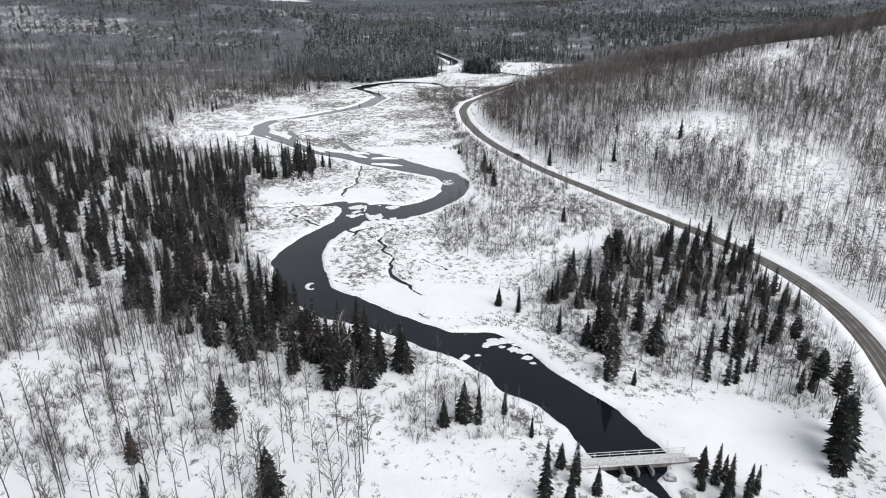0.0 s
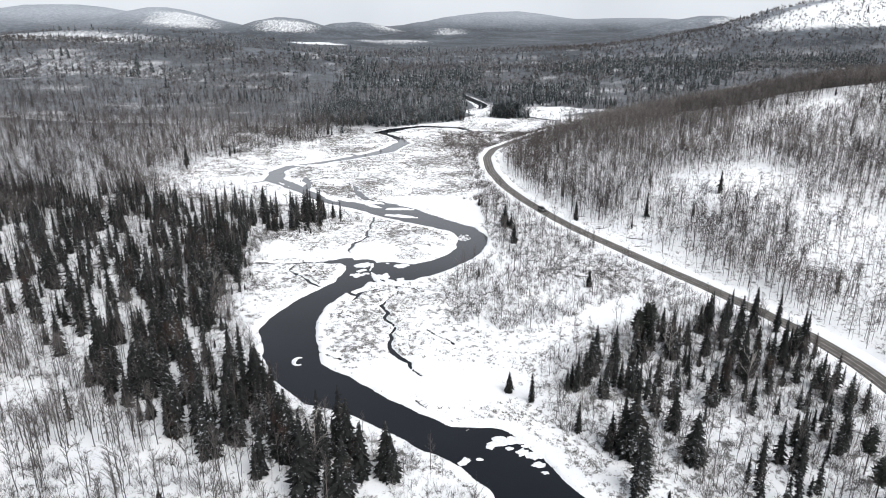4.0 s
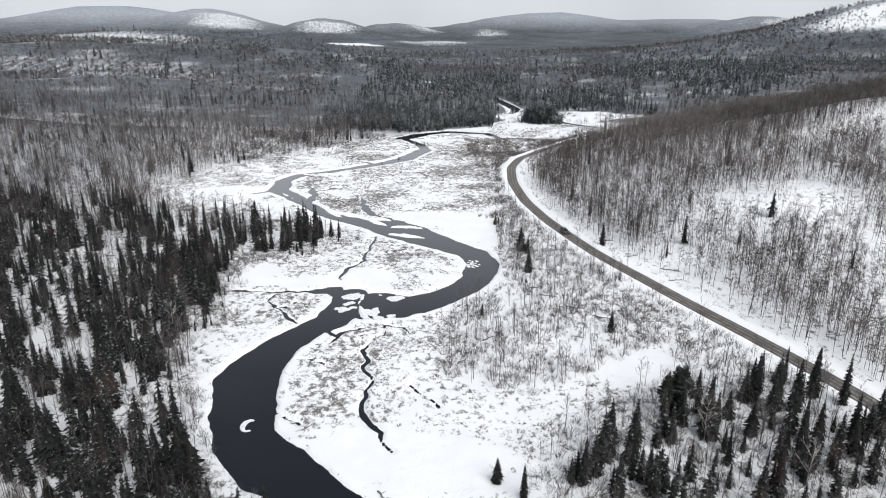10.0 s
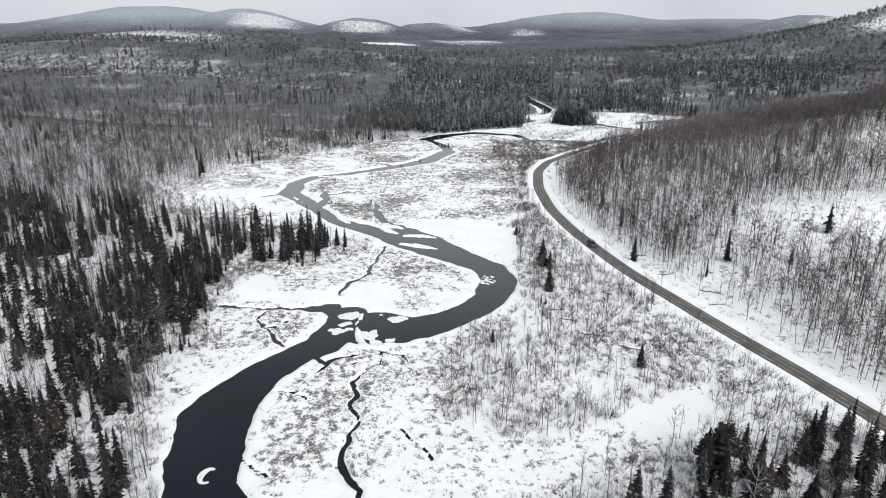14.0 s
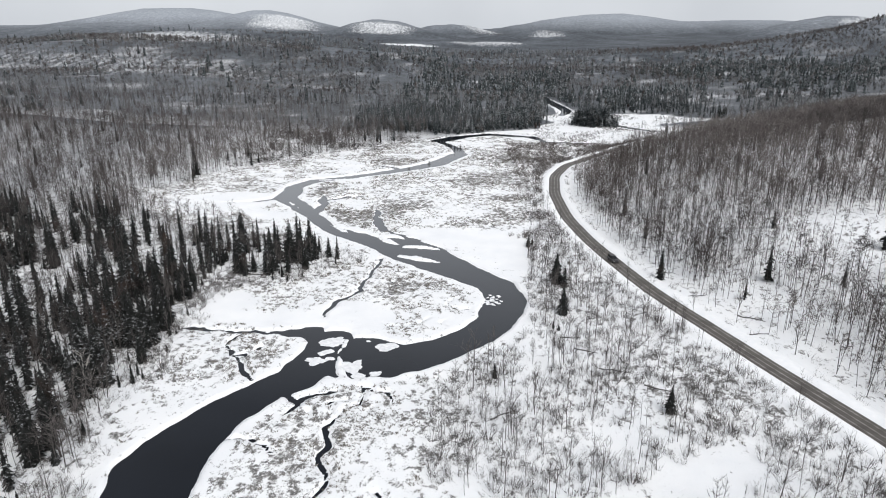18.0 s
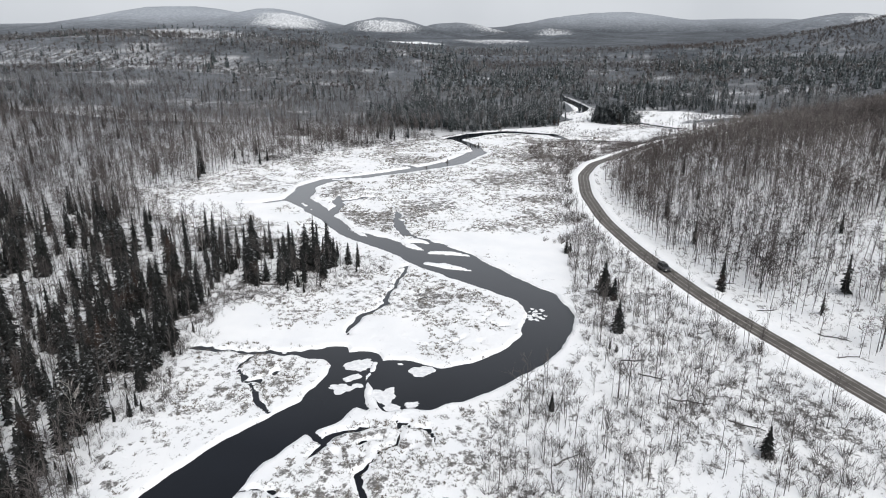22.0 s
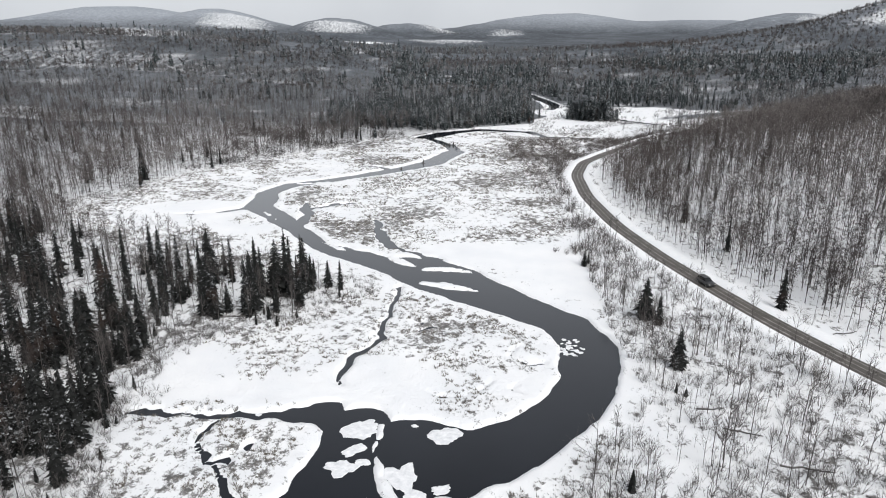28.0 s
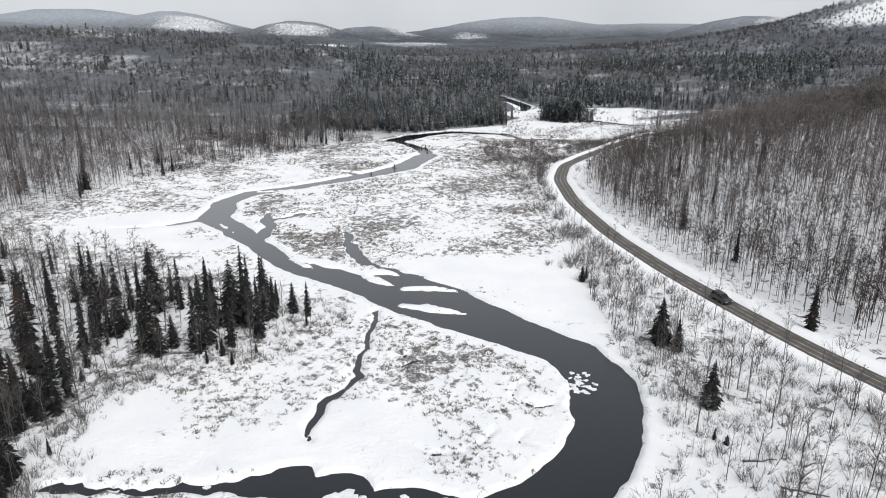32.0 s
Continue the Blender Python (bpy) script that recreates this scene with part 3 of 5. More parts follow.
def build_ground():
    gx = np.array(grown(-72.0, 0.8, 1.08, -4700)[::-1] + list(np.arange(-72.0, -46.0, 0.8)) + list(np.arange(-46.0, 26.0, 0.56)) + list(np.arange(26.0, 60.0, 0.8)) + grown(60.0, 0.8, 1.08, 4700))
    gy = np.array(grown(42.0, 0.8, 1.1, -900)[::-1] + list(np.arange(42.0, 105.0, 0.8)) + list(np.arange(105.0, 235.0, 0.6)) + list(np.arange(235.0, 300.0, 0.85))
                  + list(np.arange(300.0, 490.0, 1.3)) + grown(490.0, 1.3, 1.045, 4600))
    x, y = np.meshgrid(gx, gy)
    z, d = land(x, y)
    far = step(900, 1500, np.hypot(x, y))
    # crowns of far woods roughen the distant hills
    z = z + far * 6 * rough_noise(x, y, 40.0, 3, 29)
    ny, nx = x.shape
    idx = np.arange(nx * ny).reshape(ny, nx)
    faces = np.stack([idx[:-1, :-1], idx[:-1, 1:], idx[1:, 1:], idx[1:, :-1]], -1).reshape(-1, 4)
    ob = mesh_object("ground", np.stack([x, y, z], -1).reshape(-1, 3), faces, [SNOW_GROUND], smooth=True)
    marsh = inside(MARSH, x, y)
    banks = np.full(x.shape, 50.0)
    valley = (np.abs(x) < 170) & (y > 30) & (y < 780)
    banks[valley] = river_distance(x[valley], y[valley])
    xr = np.interp(y, ROAD_X[:, 0], ROAD_X[:, 1])
    patch = rough_noise(x, y, 22.0, 3, 31)
    drift = rough_noise(x, y, 30.0, 2, 37)
    grass = np.where(marsh, 0.3 + 0.32 * step(0.36, 0.64, patch), 0.5)
    grass = np.where(marsh & (y > 255), 0.08 + 0.72 * step(0.36, 0.66, rough_noise(x, y, 15.0, 4, 33)), grass)
    grass = grass * step(0.6, 3.4, banks) * step(0.0, 0.6, d) * (0.6 + 0.4 * step(0.3, 0.5, drift))
    grass = np.where(~marsh & (x < xr - 6) & (x > -45) & (y > 120), 0.12 + 0.35 * step(0.4, 0.65, patch), grass)
    open_meadow = meadow(x, y)
    grass = np.where(~marsh & (y < 175) & (x < np.where(y < 100, 10, -36)), 0.12, grass)
    grass = np.where(~marsh & (x > xr + 6), 0.25, grass)
    for cx, cy, rx, ry, more in MOUNDS:
        grass = grass + 0.6 * more * step(0.3, 0.7, rough_noise(x, y, 4.5, 3, 35)) * np.exp(-(((x - cx) / rx) ** 2 + ((y - cy) / ry) ** 2) ** 1.5) * step(0.2, 2.0, banks)
    grass = grass * (1 - np.clip(1.1 * open_meadow, 0, 1)) - 0.5 * np.clip(open_meadow, 0, 1)
    west_bank = step(0.8, 3.0, banks) * (1 - step(6, 20, stroke([(a, b, 0.0) for a, b in WOOD_LEFT[:12]], x, y)))
    grass = grass + 0.35 * west_bank * ~marsh * step(0.35, 0.6, rough_noise(x, y, 7.0, 3, 99))
    grass = grass - 0.8 * (1 - step(4.5, 9, stroke(ROAD_W, x, y)))
    # brush under the denser woods hides part of the snow
    brush = (0.93 + 0.07 * step(700, 1000, y)) * step(420, 530, y) * ~far_marsh(x, y) + 0.6 * step(100, 200, -x) * step(200, 300, y) * (y < 470) * ~marsh
    far = np.maximum(far, np.clip(brush, 0, 1) * step(0.0, 0.4, rough_noise(x, y, 24.0, 3, 39)))
    cuts = np.zeros_like(x)
    for cx, cy, rx, ry in CUTS:
        cuts = np.maximum(cuts, (1.3 if cy == 1935 else 0.95 if cy == 1185 else 0.52 if cy < 900 else 0.62) * np.exp(-(((x - cx) / rx) ** 2 + ((y - cy) / ry) ** 2) ** 2))
    for name, values in (("grass", grass), ("canopy", far), ("open_snow", cuts)):
        ob.data.attributes.new(name, "FLOAT", "POINT").data.foreach_set("value", values.astype(np.float32).ravel())
    return tagged(ob, "snow-covered valley floor with marsh grass and wooded hills", "ground", kind="structure")


build_ground()


def build_water():
    gx, gy = np.arange(-150.0, 151.0, 10.0), np.arange(33.2, 780.0, 10.0)
    x, y = np.meshgrid(gx, gy)
    ny, nx = x.shape
    idx = np.arange(nx * ny).reshape(ny, nx)
    faces = np.stack([idx[:-1, :-1], idx[:-1, 1:], idx[1:, 1:], idx[1:, :-1]], -1).reshape(-1, 4)
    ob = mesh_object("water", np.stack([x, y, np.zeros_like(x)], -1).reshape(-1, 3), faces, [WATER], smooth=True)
    return tagged(ob, "dark still river water between snowy banks", "river", kind="structure")


build_water()


def spline(points, spacing):
    """A smooth line through the points, sampled evenly."""
    p = np.array(points, float)
    s = np.concatenate([[0], np.cumsum(np.hypot(*np.diff(p, axis=0).T))])
    q = np.arange(0, s[-1], spacing)
    dense = np.stack([np.interp(q, s, p[:, k]) for k in (0, 1)], -1)
    ker = np.hanning(int(28 / spacing) | 1)
    ker /= ker.sum()
    pad = len(ker) // 2
    ext = np.concatenate([np.repeat(dense[:1], pad, 0), dense, np.repeat(dense[-1:], pad, 0)])
    return np.stack([np.convolve(ext[:, k], ker, "valid") for k in (0, 1)], -1)


def ribbon(name, mat, offsets, heights, label, category, seed):
    """A strip along the road with a cross-section of offsets and heights."""
    line = spline(ROAD_LINE, 1.5)
    t = np.gradient(line, axis=0)
    t /= np.linalg.norm(t, axis=1)[:, None]
    nrm = np.stack([t[:, 1], -t[:, 0]], -1)
    base = height(line[:, 0], line[:, 1])
    base = np.convolve(np.pad(base, 10, "edge"), np.ones(21) / 21, "valid")
    rows = []
    for o, h in zip(offsets, heights):
        wig = 0.35 * (rough_noise(np.arange(len(line)) * 1.5, np.full(len(line), 9.0 * o), 4.0, 3, seed) - 0.5)
        lump = (0.5 + rough_noise(np.arange(len(line)) * 1.5, np.full(len(line), 5.0 * o), 3.0, 3, seed + 3)) if h > 0.2 else 1.0
        xy = line + nrm * (o + (wig if abs(o) > 3.2 else 0.5 * wig))[:, None]
        rows.append(np.stack([xy[:, 0], xy[:, 1], base + 0.10 + h * lump], -1))
    v = np.stack(rows, 1)
    n, k = v.shape[:2]
    idx = np.arange(n * k).reshape(n, k)
    faces = np.stack([idx[:-1, :-1], idx[:-1, 1:], idx[1:, 1:], idx[1:, :-1]], -1).reshape(-1, 4)
    ob = mesh_object(name, v.reshape(-1, 3), faces, [mat], smooth=True)
    uv = ob.data.uv_layers.new(name="UVMap")
    u = (np.arange(k) / (k - 1))[None, :].repeat(n, 0).ravel()
    w = np.arange(n)[:, None].repeat(k, 1).ravel() * 1.5
    uv.data.foreach_set("uv", np.stack([u, w], -1)[faces.ravel()].astype(np.float32).ravel())
    return tagged(ob, label, category, kind="structure")


ribbon("road", ROAD, [-2.35, -1.8, -0.9, 0.0, 0.9, 1.8, 2.35], [0.12, 0.15, 0.18, 0.2, 0.18, 0.15, 0.12], "two-lane asphalt road, wet and streaked with slush", "road", 41)
ribbon("verge_east", SNOW, [2.1, 2.7, 3.8, 5.4, 7.4], [0.06, 0.36, 0.6, 0.35, -0.6], "ploughed snow bank beside the road", "snow bank", 43)
ribbon("verge_west", SNOW, [-7.0, -5.2, -3.8, -2.7, -2.1], [-0.9, 0.2, 0.5, 0.34, 0.06], "ploughed snow bank beside the road", "snow bank", 47)


# ---- trees: shapes as arrays of triangles ----
class Shape:
    """Triangles gathered piece by piece; slot 0 wood, slot 1 foliage or twigs."""

    def __init__(self):
        self.v, self.f, self.s = [], [], []

    def add(self, verts, faces, slot):
        k = len(self.v)
        self.v += [tuple(p) for p in verts]
        self.f += [tuple(i + k for i in t) for t in faces]
        self.s += [slot] * len(faces)

    def limb(self, a, b, r0, r1, sides, slot):
        a, b = np.array(a, float), np.array(b, float)
        d = b - a
        d /= np.linalg.norm(d) + 1e-9
        e = np.cross(d, (0.3, 0.9, 0.1))
        e /= np.linalg.norm(e) + 1e-9
        g = np.cross(d, e)
        ring = [(math.cos(2 * math.pi * k / sides), math.sin(2 * math.pi * k / sides)) for k in range(sides)]
        vs = [a + r0 * (c * e + s * g) for c, s in ring] + [b + r1 * (c * e + s * g) for c, s in ring]
        fs = []
        for k in range(sides):
            j = (k + 1) % sides
            fs += [(k, j, sides + j), (k, sides + j, sides + k)]
        self.add(vs, fs, slot)

    def sliver(self, a, b, w, slot, rng):
        a, b = np.array(a, float), np.array(b, float)
        side = np.cross(b - a, rng.normal(size=3))
        side *= w / (np.linalg.norm(side) + 1e-9)
        self.add([a - side, a + side, b], [(0, 1, 2)], slot)

    def arrays(self):
        return np.array(self.v, np.float32), np.array(self.f, np.int32), np.array(self.s, np.int32)


def hardwood_shape(rng, detail, fork=False):
    """A bare leaf tree of unit height; detail 0 near, 1 middle, 2 far."""
    s = Shape()
    bend = rng.normal(0, 0.009, (5, 2))
    zs = [0, 0.3, 0.55, 0.8, 1.0]
    pts = [np.array((bend[: k + 1, 0].sum(), bend[: k + 1, 1].sum(), z)) if k else np.array((0, 0, -0.03)) for k, z in enumerate(zs)]
    rad = [0.0085, 0.0075, 0.006, 0.0035, 0.0008]
    if detail == 3:
        s.limb(pts[0], pts[3], 0.008, 0.004, 3, 0)
    elif detail == 2:
        s.limb(pts[0], pts[2], 0.0055, 0.0045, 3, 0)
        s.limb(pts[2], pts[4] * (1, 1, 0.97), 0.004, 0.001, 3, 0)
    else:
        for k in range(4):
            s.limb(pts[k], pts[k + 1], rad[k], rad[k + 1], 4 if detail == 0 else 3, 0)

    def on(z):
        return np.array([np.interp(z, zs, [p[i] for p in pts]) for i in range(3)])

    low = 0.22 if fork else 0.5 if detail == 2 else 0.44
    n = (14, 13, 11, 0)[detail]
    for k in range(n):
        z = low + (0.95 - low) * (k + rng.random()) / n
        a, az = on(z), rng.random() * 6.283
        ln = (0.34 if fork else 0.21) * (1.15 - 0.8 * (z - low) / (1 - low)) * rng.uniform(0.7, 1.2)
        d = np.array((math.cos(az), math.sin(az), rng.uniform(0.8, 1.8) if fork else rng.uniform(1.1, 2.8)))
        b = a + d / np.linalg.norm(d) * ln
        if detail == 0:
            s.limb(a, b, 0.0045, 0.002, 3, 1)
            for _ in range(6):
                q = a + (b - a) * rng.uniform(0.35, 1.0)
                e = d + rng.normal(0, 0.55, 3)
                s.sliver(q, q + e / np.linalg.norm(e) * ln * rng.uniform(0.35, 0.7), 0.0026, 1, rng)
        elif detail == 1:
            s.sliver(a, b, 0.0032, 1, rng)
            for _ in range(5):
                q = a + (b - a) * rng.uniform(0.3, 0.9)
                e = d + rng.normal(0, 0.7, 3)
                s.sliver(q, q + e / np.linalg.norm(e) * ln * 0.75, 0.0026, 1, rng)
        elif detail == 2:
            s.sliver(a, b, 0.003, 1, rng)
            for _ in range(4):
                q = a + (b - a) * rng.uniform(0.3, 1.0) + rng.normal(0, 0.025, 3)
                e = d * 0.5 + rng.normal(0, 0.8, 3)
                s.sliver(q, q + e / np.linalg.norm(e) * rng.uniform(0.05, 0.1), 0.0062, 1, rng)
    if detail == 3:
        # a far crown: a loose round haze of twigs
        for _ in range(26):
            e = rng.normal(size=3)
            e /= np.linalg.norm(e)
            a = np.array((0, 0, 0.6)) + e * np.array((0.13, 0.13, 0.22)) * rng.uniform(0.1, 1.0)
            b = a + (rng.normal(0, 0.7, 3) + (0, 0, 0.7)) * rng.uniform(0.07, 0.13)
            s.sliver(a, b, 0.017, 1, rng)
    return s.arrays()


def shrub_shape(rng, stems=13):
    s = Shape()
    for _ in range(stems):
        az, lean = rng.random() * 6.283, rng.uniform(0.1, 0.7)
        a = np.array((math.cos(az) * 0.12, math.sin(az) * 0.12, -0.05))
        b = a + np.array((math.cos(az) * lean, math.sin(az) * lean, 1)) * rng.uniform(0.5, 1.0)
        s.sliver(a, b, 0.012, 1, rng)
        m = a + (b - a) * 0.5
        s.sliver(m, m + (b - a) * 0.4 + rng.normal(0, 0.2, 3), 0.009, 1, rng)
    return s.arrays()


def tuft_shape(rng, blades=6):
    s = Shape()
    for _ in range(blades):
        az, lean = rng.random() * 6.283, rng.uniform(0.3, 1.2)
        a = np.array((math.cos(az) * 0.25, math.sin(az) * 0.25, -0.1))
        s.sliver(a, a + np.array((math.cos(az) * lean, math.sin(az) * lean, 1)) * rng.uniform(0.5, 1.0), 0.16, 1, rng)
    return s.arrays()


def conifer_shape(rng, detail, width=0.15, pine=False):
    """A spruce of unit height: whorls of drooping sprays round a trunk, ragged at the edge."""
    s = Shape()
    lean = rng.normal(0, 0.008, 2)
    s.limb((0, 0, -0.03), (lean[0], lean[1], 0.98), 0.014, 0.002, 5 if detail == 0 else 3, 0)
    if detail == 2:
        # three ragged skirts, enough for a far tree
        for tier in range(3):
            z0, z1, rr = 0.06 + 0.27 * tier, 0.5 + 0.25 * tier, width * (1 - 0.29 * tier)
            spin = rng.random() * 6.283
            rim = [(rr * (1.15 if k % 2 else 0.6) * rng.uniform(0.8, 1.2) * math.cos(spin + k * 0.7854), rr * (1.15 if k % 2 else 0.6) * rng.uniform(0.8, 1.2) * math.sin(spin + k * 0.7854), z0 + rng.uniform(-0.04, 0.06)) for k in range(8)]
            s.add(rim + [(0, 0, min(z1, 1.0))], [(k, (k + 1) % 8, 8) for k in range(8)], 1)
        return s.arrays()
    whorls, arms = ((24, 14), (14, 10), (6, 5), (11, 7))[detail]
    low = 0.42 if pine else 0.03
    for k in range(whorls):
        t = (k + 0.5 * rng.random()) / whorls
        level = low + (0.985 - low) * t
        if pine:
            reach = width * (0.55 + 0.9 * math.sin(math.pi * min(1, 0.15 + 0.85 * t))) * (1 - 0.6 * t)
        else:
            reach = width * (1 - t) ** 0.78 * (0.86 + 0.14 * math.sin(k * 2.4)) + 0.006
        if t < 0.15:
            reach *= 0.78
        for j in range(arms):
            if pine and rng.random() < 0.5:
                continue
            z = level + rng.uniform(-0.5, 0.5) / whorls
            az = 2 * math.pi * (j + 0.8 * rng.random()) / arms + k
            r = reach * rng.uniform(0.6, 1.15)
            c, q = math.cos(az), math.sin(az)
            drop = r * rng.uniform(0.15, 0.55) * (-0.3 if pine else 1)
            wide = r * (0.19 if detail == 0 else 0.26 if detail == 1 else 0.36) + 0.004
            a = (lean[0] * z, lean[1] * z, z + 0.3 * drop + 0.01)
            m1 = (c * r * 0.6 - q * wide, q * r * 0.6 + c * wide, z - drop * 0.35 - 0.01)
            m2 = (c * r * 0.6 + q * wide, q * r * 0.6 - c * wide, z - drop * 0.35 - 0.01)
            tip = (c * r, q * r, z - drop)
            s.add([a, m1, tip, m2], [(0, 1, 2), (0, 2, 3)], 1)
    n = 6
    if not pine:
        rw = width * 0.36
        vs = [(rw * math.cos(k * 2 * math.pi / n), rw * math.sin(k * 2 * math.pi / n), 0.09) for k in range(n)] + [(0, 0, 0.93)]
        s.add(vs, [(k, (k + 1) % n, n) for k in range(n)], 1)
    return s.arrays()


def planted(name, shapes, x, y, size, mats, label, category, rng, girth=(0.85, 1.2), lean=0.0):
    """Many plants joined into one object of stuff, each standing on the land."""
    z, _ = land(np.asarray(x, float), np.asarray(y, float))
    keep = z > 0.15
    x, y, z, size = x[keep], y[keep], z[keep], size[keep]
    vs, fs, ss, base = [], [], [], 0
    kind = rng.integers(0, len(shapes), len(x))
    for k, (v, f, s) in enumerate(shapes):
        i = np.nonzero(kind == k)[0]
        if not len(i):
            continue
        a = rng.random(len(i)) * 6.283
        w = size[i] * rng.uniform(*girth, len(i))
        c, q = np.cos(a), np.sin(a)
        px = (v[None, :, 0] * c[:, None] - v[None, :, 1] * q[:, None]) * w[:, None] + x[i][:, None] + rng.normal(0, lean, len(i))[:, None] * v[None, :, 2] * size[i][:, None]
        py = (v[None, :, 0] * q[:, None] + v[None, :, 1] * c[:, None]) * w[:, None] + y[i][:, None]
        pz = v[None, :, 2] * size[i][:, None] + z[i][:, None]
        vs.append(np.stack([px, py, pz], -1).reshape(-1, 3))
        fs.append((f[None] + (np.arange(len(i)) * len(v))[:, None, None]).reshape(-1, 3) + base)
        ss.append(np.tile(s, len(i)))
        base += len(i) * len(v)
    ob = mesh_object(name, np.concatenate(vs), np.concatenate(fs), mats, np.concatenate(ss))
    return tagged(ob, label, category, kind="stuff")


def standing(name, shape, mats, parts, label, category, group):
    """One tree as a thing with its parts; placed and copied later."""
    v, f, s = shape
    root = tagged(new(name), label, category, group)
    for k, part_name in enumerate(parts):
        pick = f[s == k]
        used, back = np.unique(pick, return_inverse=True)
        ob = mesh_object(part_name, v[used], back.reshape(-1, 3), [mats[k]])
        ob.parent = root
    return root


PLACED = set()


def put_trees(models, rows, rng):
    """Copies of the models at places with heights: x, y, size."""
    for x, y, size in rows:
        ob = models[rng.integers(0, len(models))]
        z = float(land(np.array([x]), np.array([y]))[0][0])
        w = size * rng.uniform(0.88, 1.15)
        m = pose(x, y, z - 0.05, 0, 0, rng.uniform(0, 360)) @ Matrix.Diagonal((w, w, size, 1))
        if ob.name in PLACED:
            copy_scaled(ob, m)
        else:
            PLACED.add(ob.name)
            ob.matrix_basis = m


def copy_scaled(ob, m):
    """A copy whose size is that of m alone."""
    c = copy_thing(ob, Matrix.Identity(4))
    c.matrix_basis = m
    return c


def sprinkle(rng, n, x0, x1, y0, y1, keep):
    x, y = rng.uniform(x0, x1, n), rng.uniform(y0, y1, n)
    k = keep(x, y)
    return x[k], y[k]


def in_sight(x, y):
    return np.abs(x + 7) < 0.84 * (y + 31) + 10


def off_road(x, y, gap):
    return stroke(ROAD_W, x, y) > gap


rng = np.random.default_rng(12)
SPRUCES = [standing("spruce_tree", conifer_shape(rng, 0, w), [SPRUCE_BARK, NEEDLES], ["trunk", "crown"], lab, "spruce tree", "valley spruces")
           for w, lab in ((0.15, "tall narrow dark spruce dusted with snow"), (0.19, "dark spruce dusted with snow"), (0.24, "broad dark spruce with snowy boughs"),
                          (0.17, "dense dark spruce standing in snow"), (0.3, "bushy young spruce standing in snow"))]
PINES = [standing("pine_tree", conifer_shape(rng, 0, 0.15, True), [SPRUCE_BARK, NEEDLES_DARK], ["trunk", "crown"], "dark pine with a high open crown", "pine tree", "riverside pines") for _ in range(2)]
BARE = [standing("bare_tree", hardwood_shape(rng, 0, k > 3), [BARK, TWIG], ["trunk", "crown"], "leafless grey tree standing in snow", "bare tree", "leafless trees") for k in range(6)]
BIRCHES = [standing("birch_tree", hardwood_shape(rng, 0, True), [BIRCH, BIRCH], ["trunk", "crown"], "leafless birch with pale bark", "birch tree", "pale birches") for _ in range(2)]

# spruces that stand out: place and height
EAST_BANK = [(29.5, 204.6, 7.5), (29.0, 224.6, 8.6), (31.0, 222.0, 6.0), (14.6, 173.0, 3.5), (45.3, 164.2, 5.6), (56.0, 227.0, 8.7), (26.9, 196.7, 1.9), (28.0, 195.5, 1.7),
             (22.2, 254.3, 4.2), (23.4, 256.0, 3.0), (14.9, 108.2, 5.0), (18.8, 104.3, 6.7), (33.3, 86.6, 13.0), (31.8, 87.6, 12.0), (43.1, 84.4, 10.3), (30.6, 75.6, 10.5),
             (31.6, 77.0, 13.0), (34.7, 73.3, 3.7), (37.5, 46.6, 7.7), (40.5, 42.7, 7.0), (60.3, 50.5, 13.5), (63.0, 56.0, 12.0), (57.5, 47.0, 10.0), (82.0, 131.0, 11.0), (79.0, 136.0, 10.0)]
WEST_BANK = [(-124.4, 338.7, 10.8), (-33.0, 237.0, 7.0), (-45.7, 233.5, 12.6), (-52.0, 239.1, 11.2), (-57.9, 240.6, 10.9), (-62.6, 240.1, 12.7), (-79.1, 247.4, 11.5),
             (-43.8, 242.2, 6.6), (-40.0, 242.6, 5.2), (-36.0, 238.7, 6.2), (-71.0, 243.0, 10.5), (-67.0, 240.0, 9.5), (-63.4, 167.3, 7.8), (-57.4, 163.3, 8.5), (-53.1, 163.8, 4.2),
             (-8.0, 81.8, 9.1), (-13.0, 82.9, 10.8), (-19.9, 88.3, 8.1), (-23.1, 85.2, 12.0), (-25.6, 87.3, 14.6), (-32.7, 96.5, 10.2), (-41.6, 119.6, 11.1)]
BY_DAM = [(36.2, 48.4, 6.0), (38.6, 44.6, 7.5), (39.2, 47.2, 5.0), (34.8, 45.6, 4.0), (16.4, 48.6, 8.5), (15.2, 52.4, 5.0), (19.0, 46.0, 5.5), (12.2, 60.0, 4.5), (37.0, 42.0, 6.5), (42.5, 44.0, 5.5)]
NEAR_LEFT = [(-39.4, 68.4, 10.2), (-29.2, 50.1, 9.3), (-52.0, 59.8, 6.8), (-2.1, 64.3, 5.9), (1.5, 65.6, 8.3), (3.9, 64.5, 7.7), (8.8, 66.6, 6.0), (10.9, 45.3, 11.4), (14.0, 43.0, 8.0), (-47.0, 50.0, 6.0)]
put_trees(SPRUCES[2:5:2], EAST_BANK[:9], rng)
put_trees(SPRUCES, EAST_BANK[9:] + WEST_BANK + NEAR_LEFT + BY_DAM, rng)
put_trees(PINES, [(146.0, 500.0, 14.0), (150.0, 503.0, 12.0), (143.5, 502.5, 10.0), (48.7, 127.0, 11.5), (50.5, 128.5, 11.0), (46.5, 126.0, 10.0), (88.0 - 9, 118.0, 9.0), (67.0, 73.0, 9.0), (70.0, 80.0, 10.0), (62.0, 53.0, 11.0), (65.5, 60.0, 12.0), (58.8, 49.5, 10.0), (66.0, 66.0, 10.5)], rng)

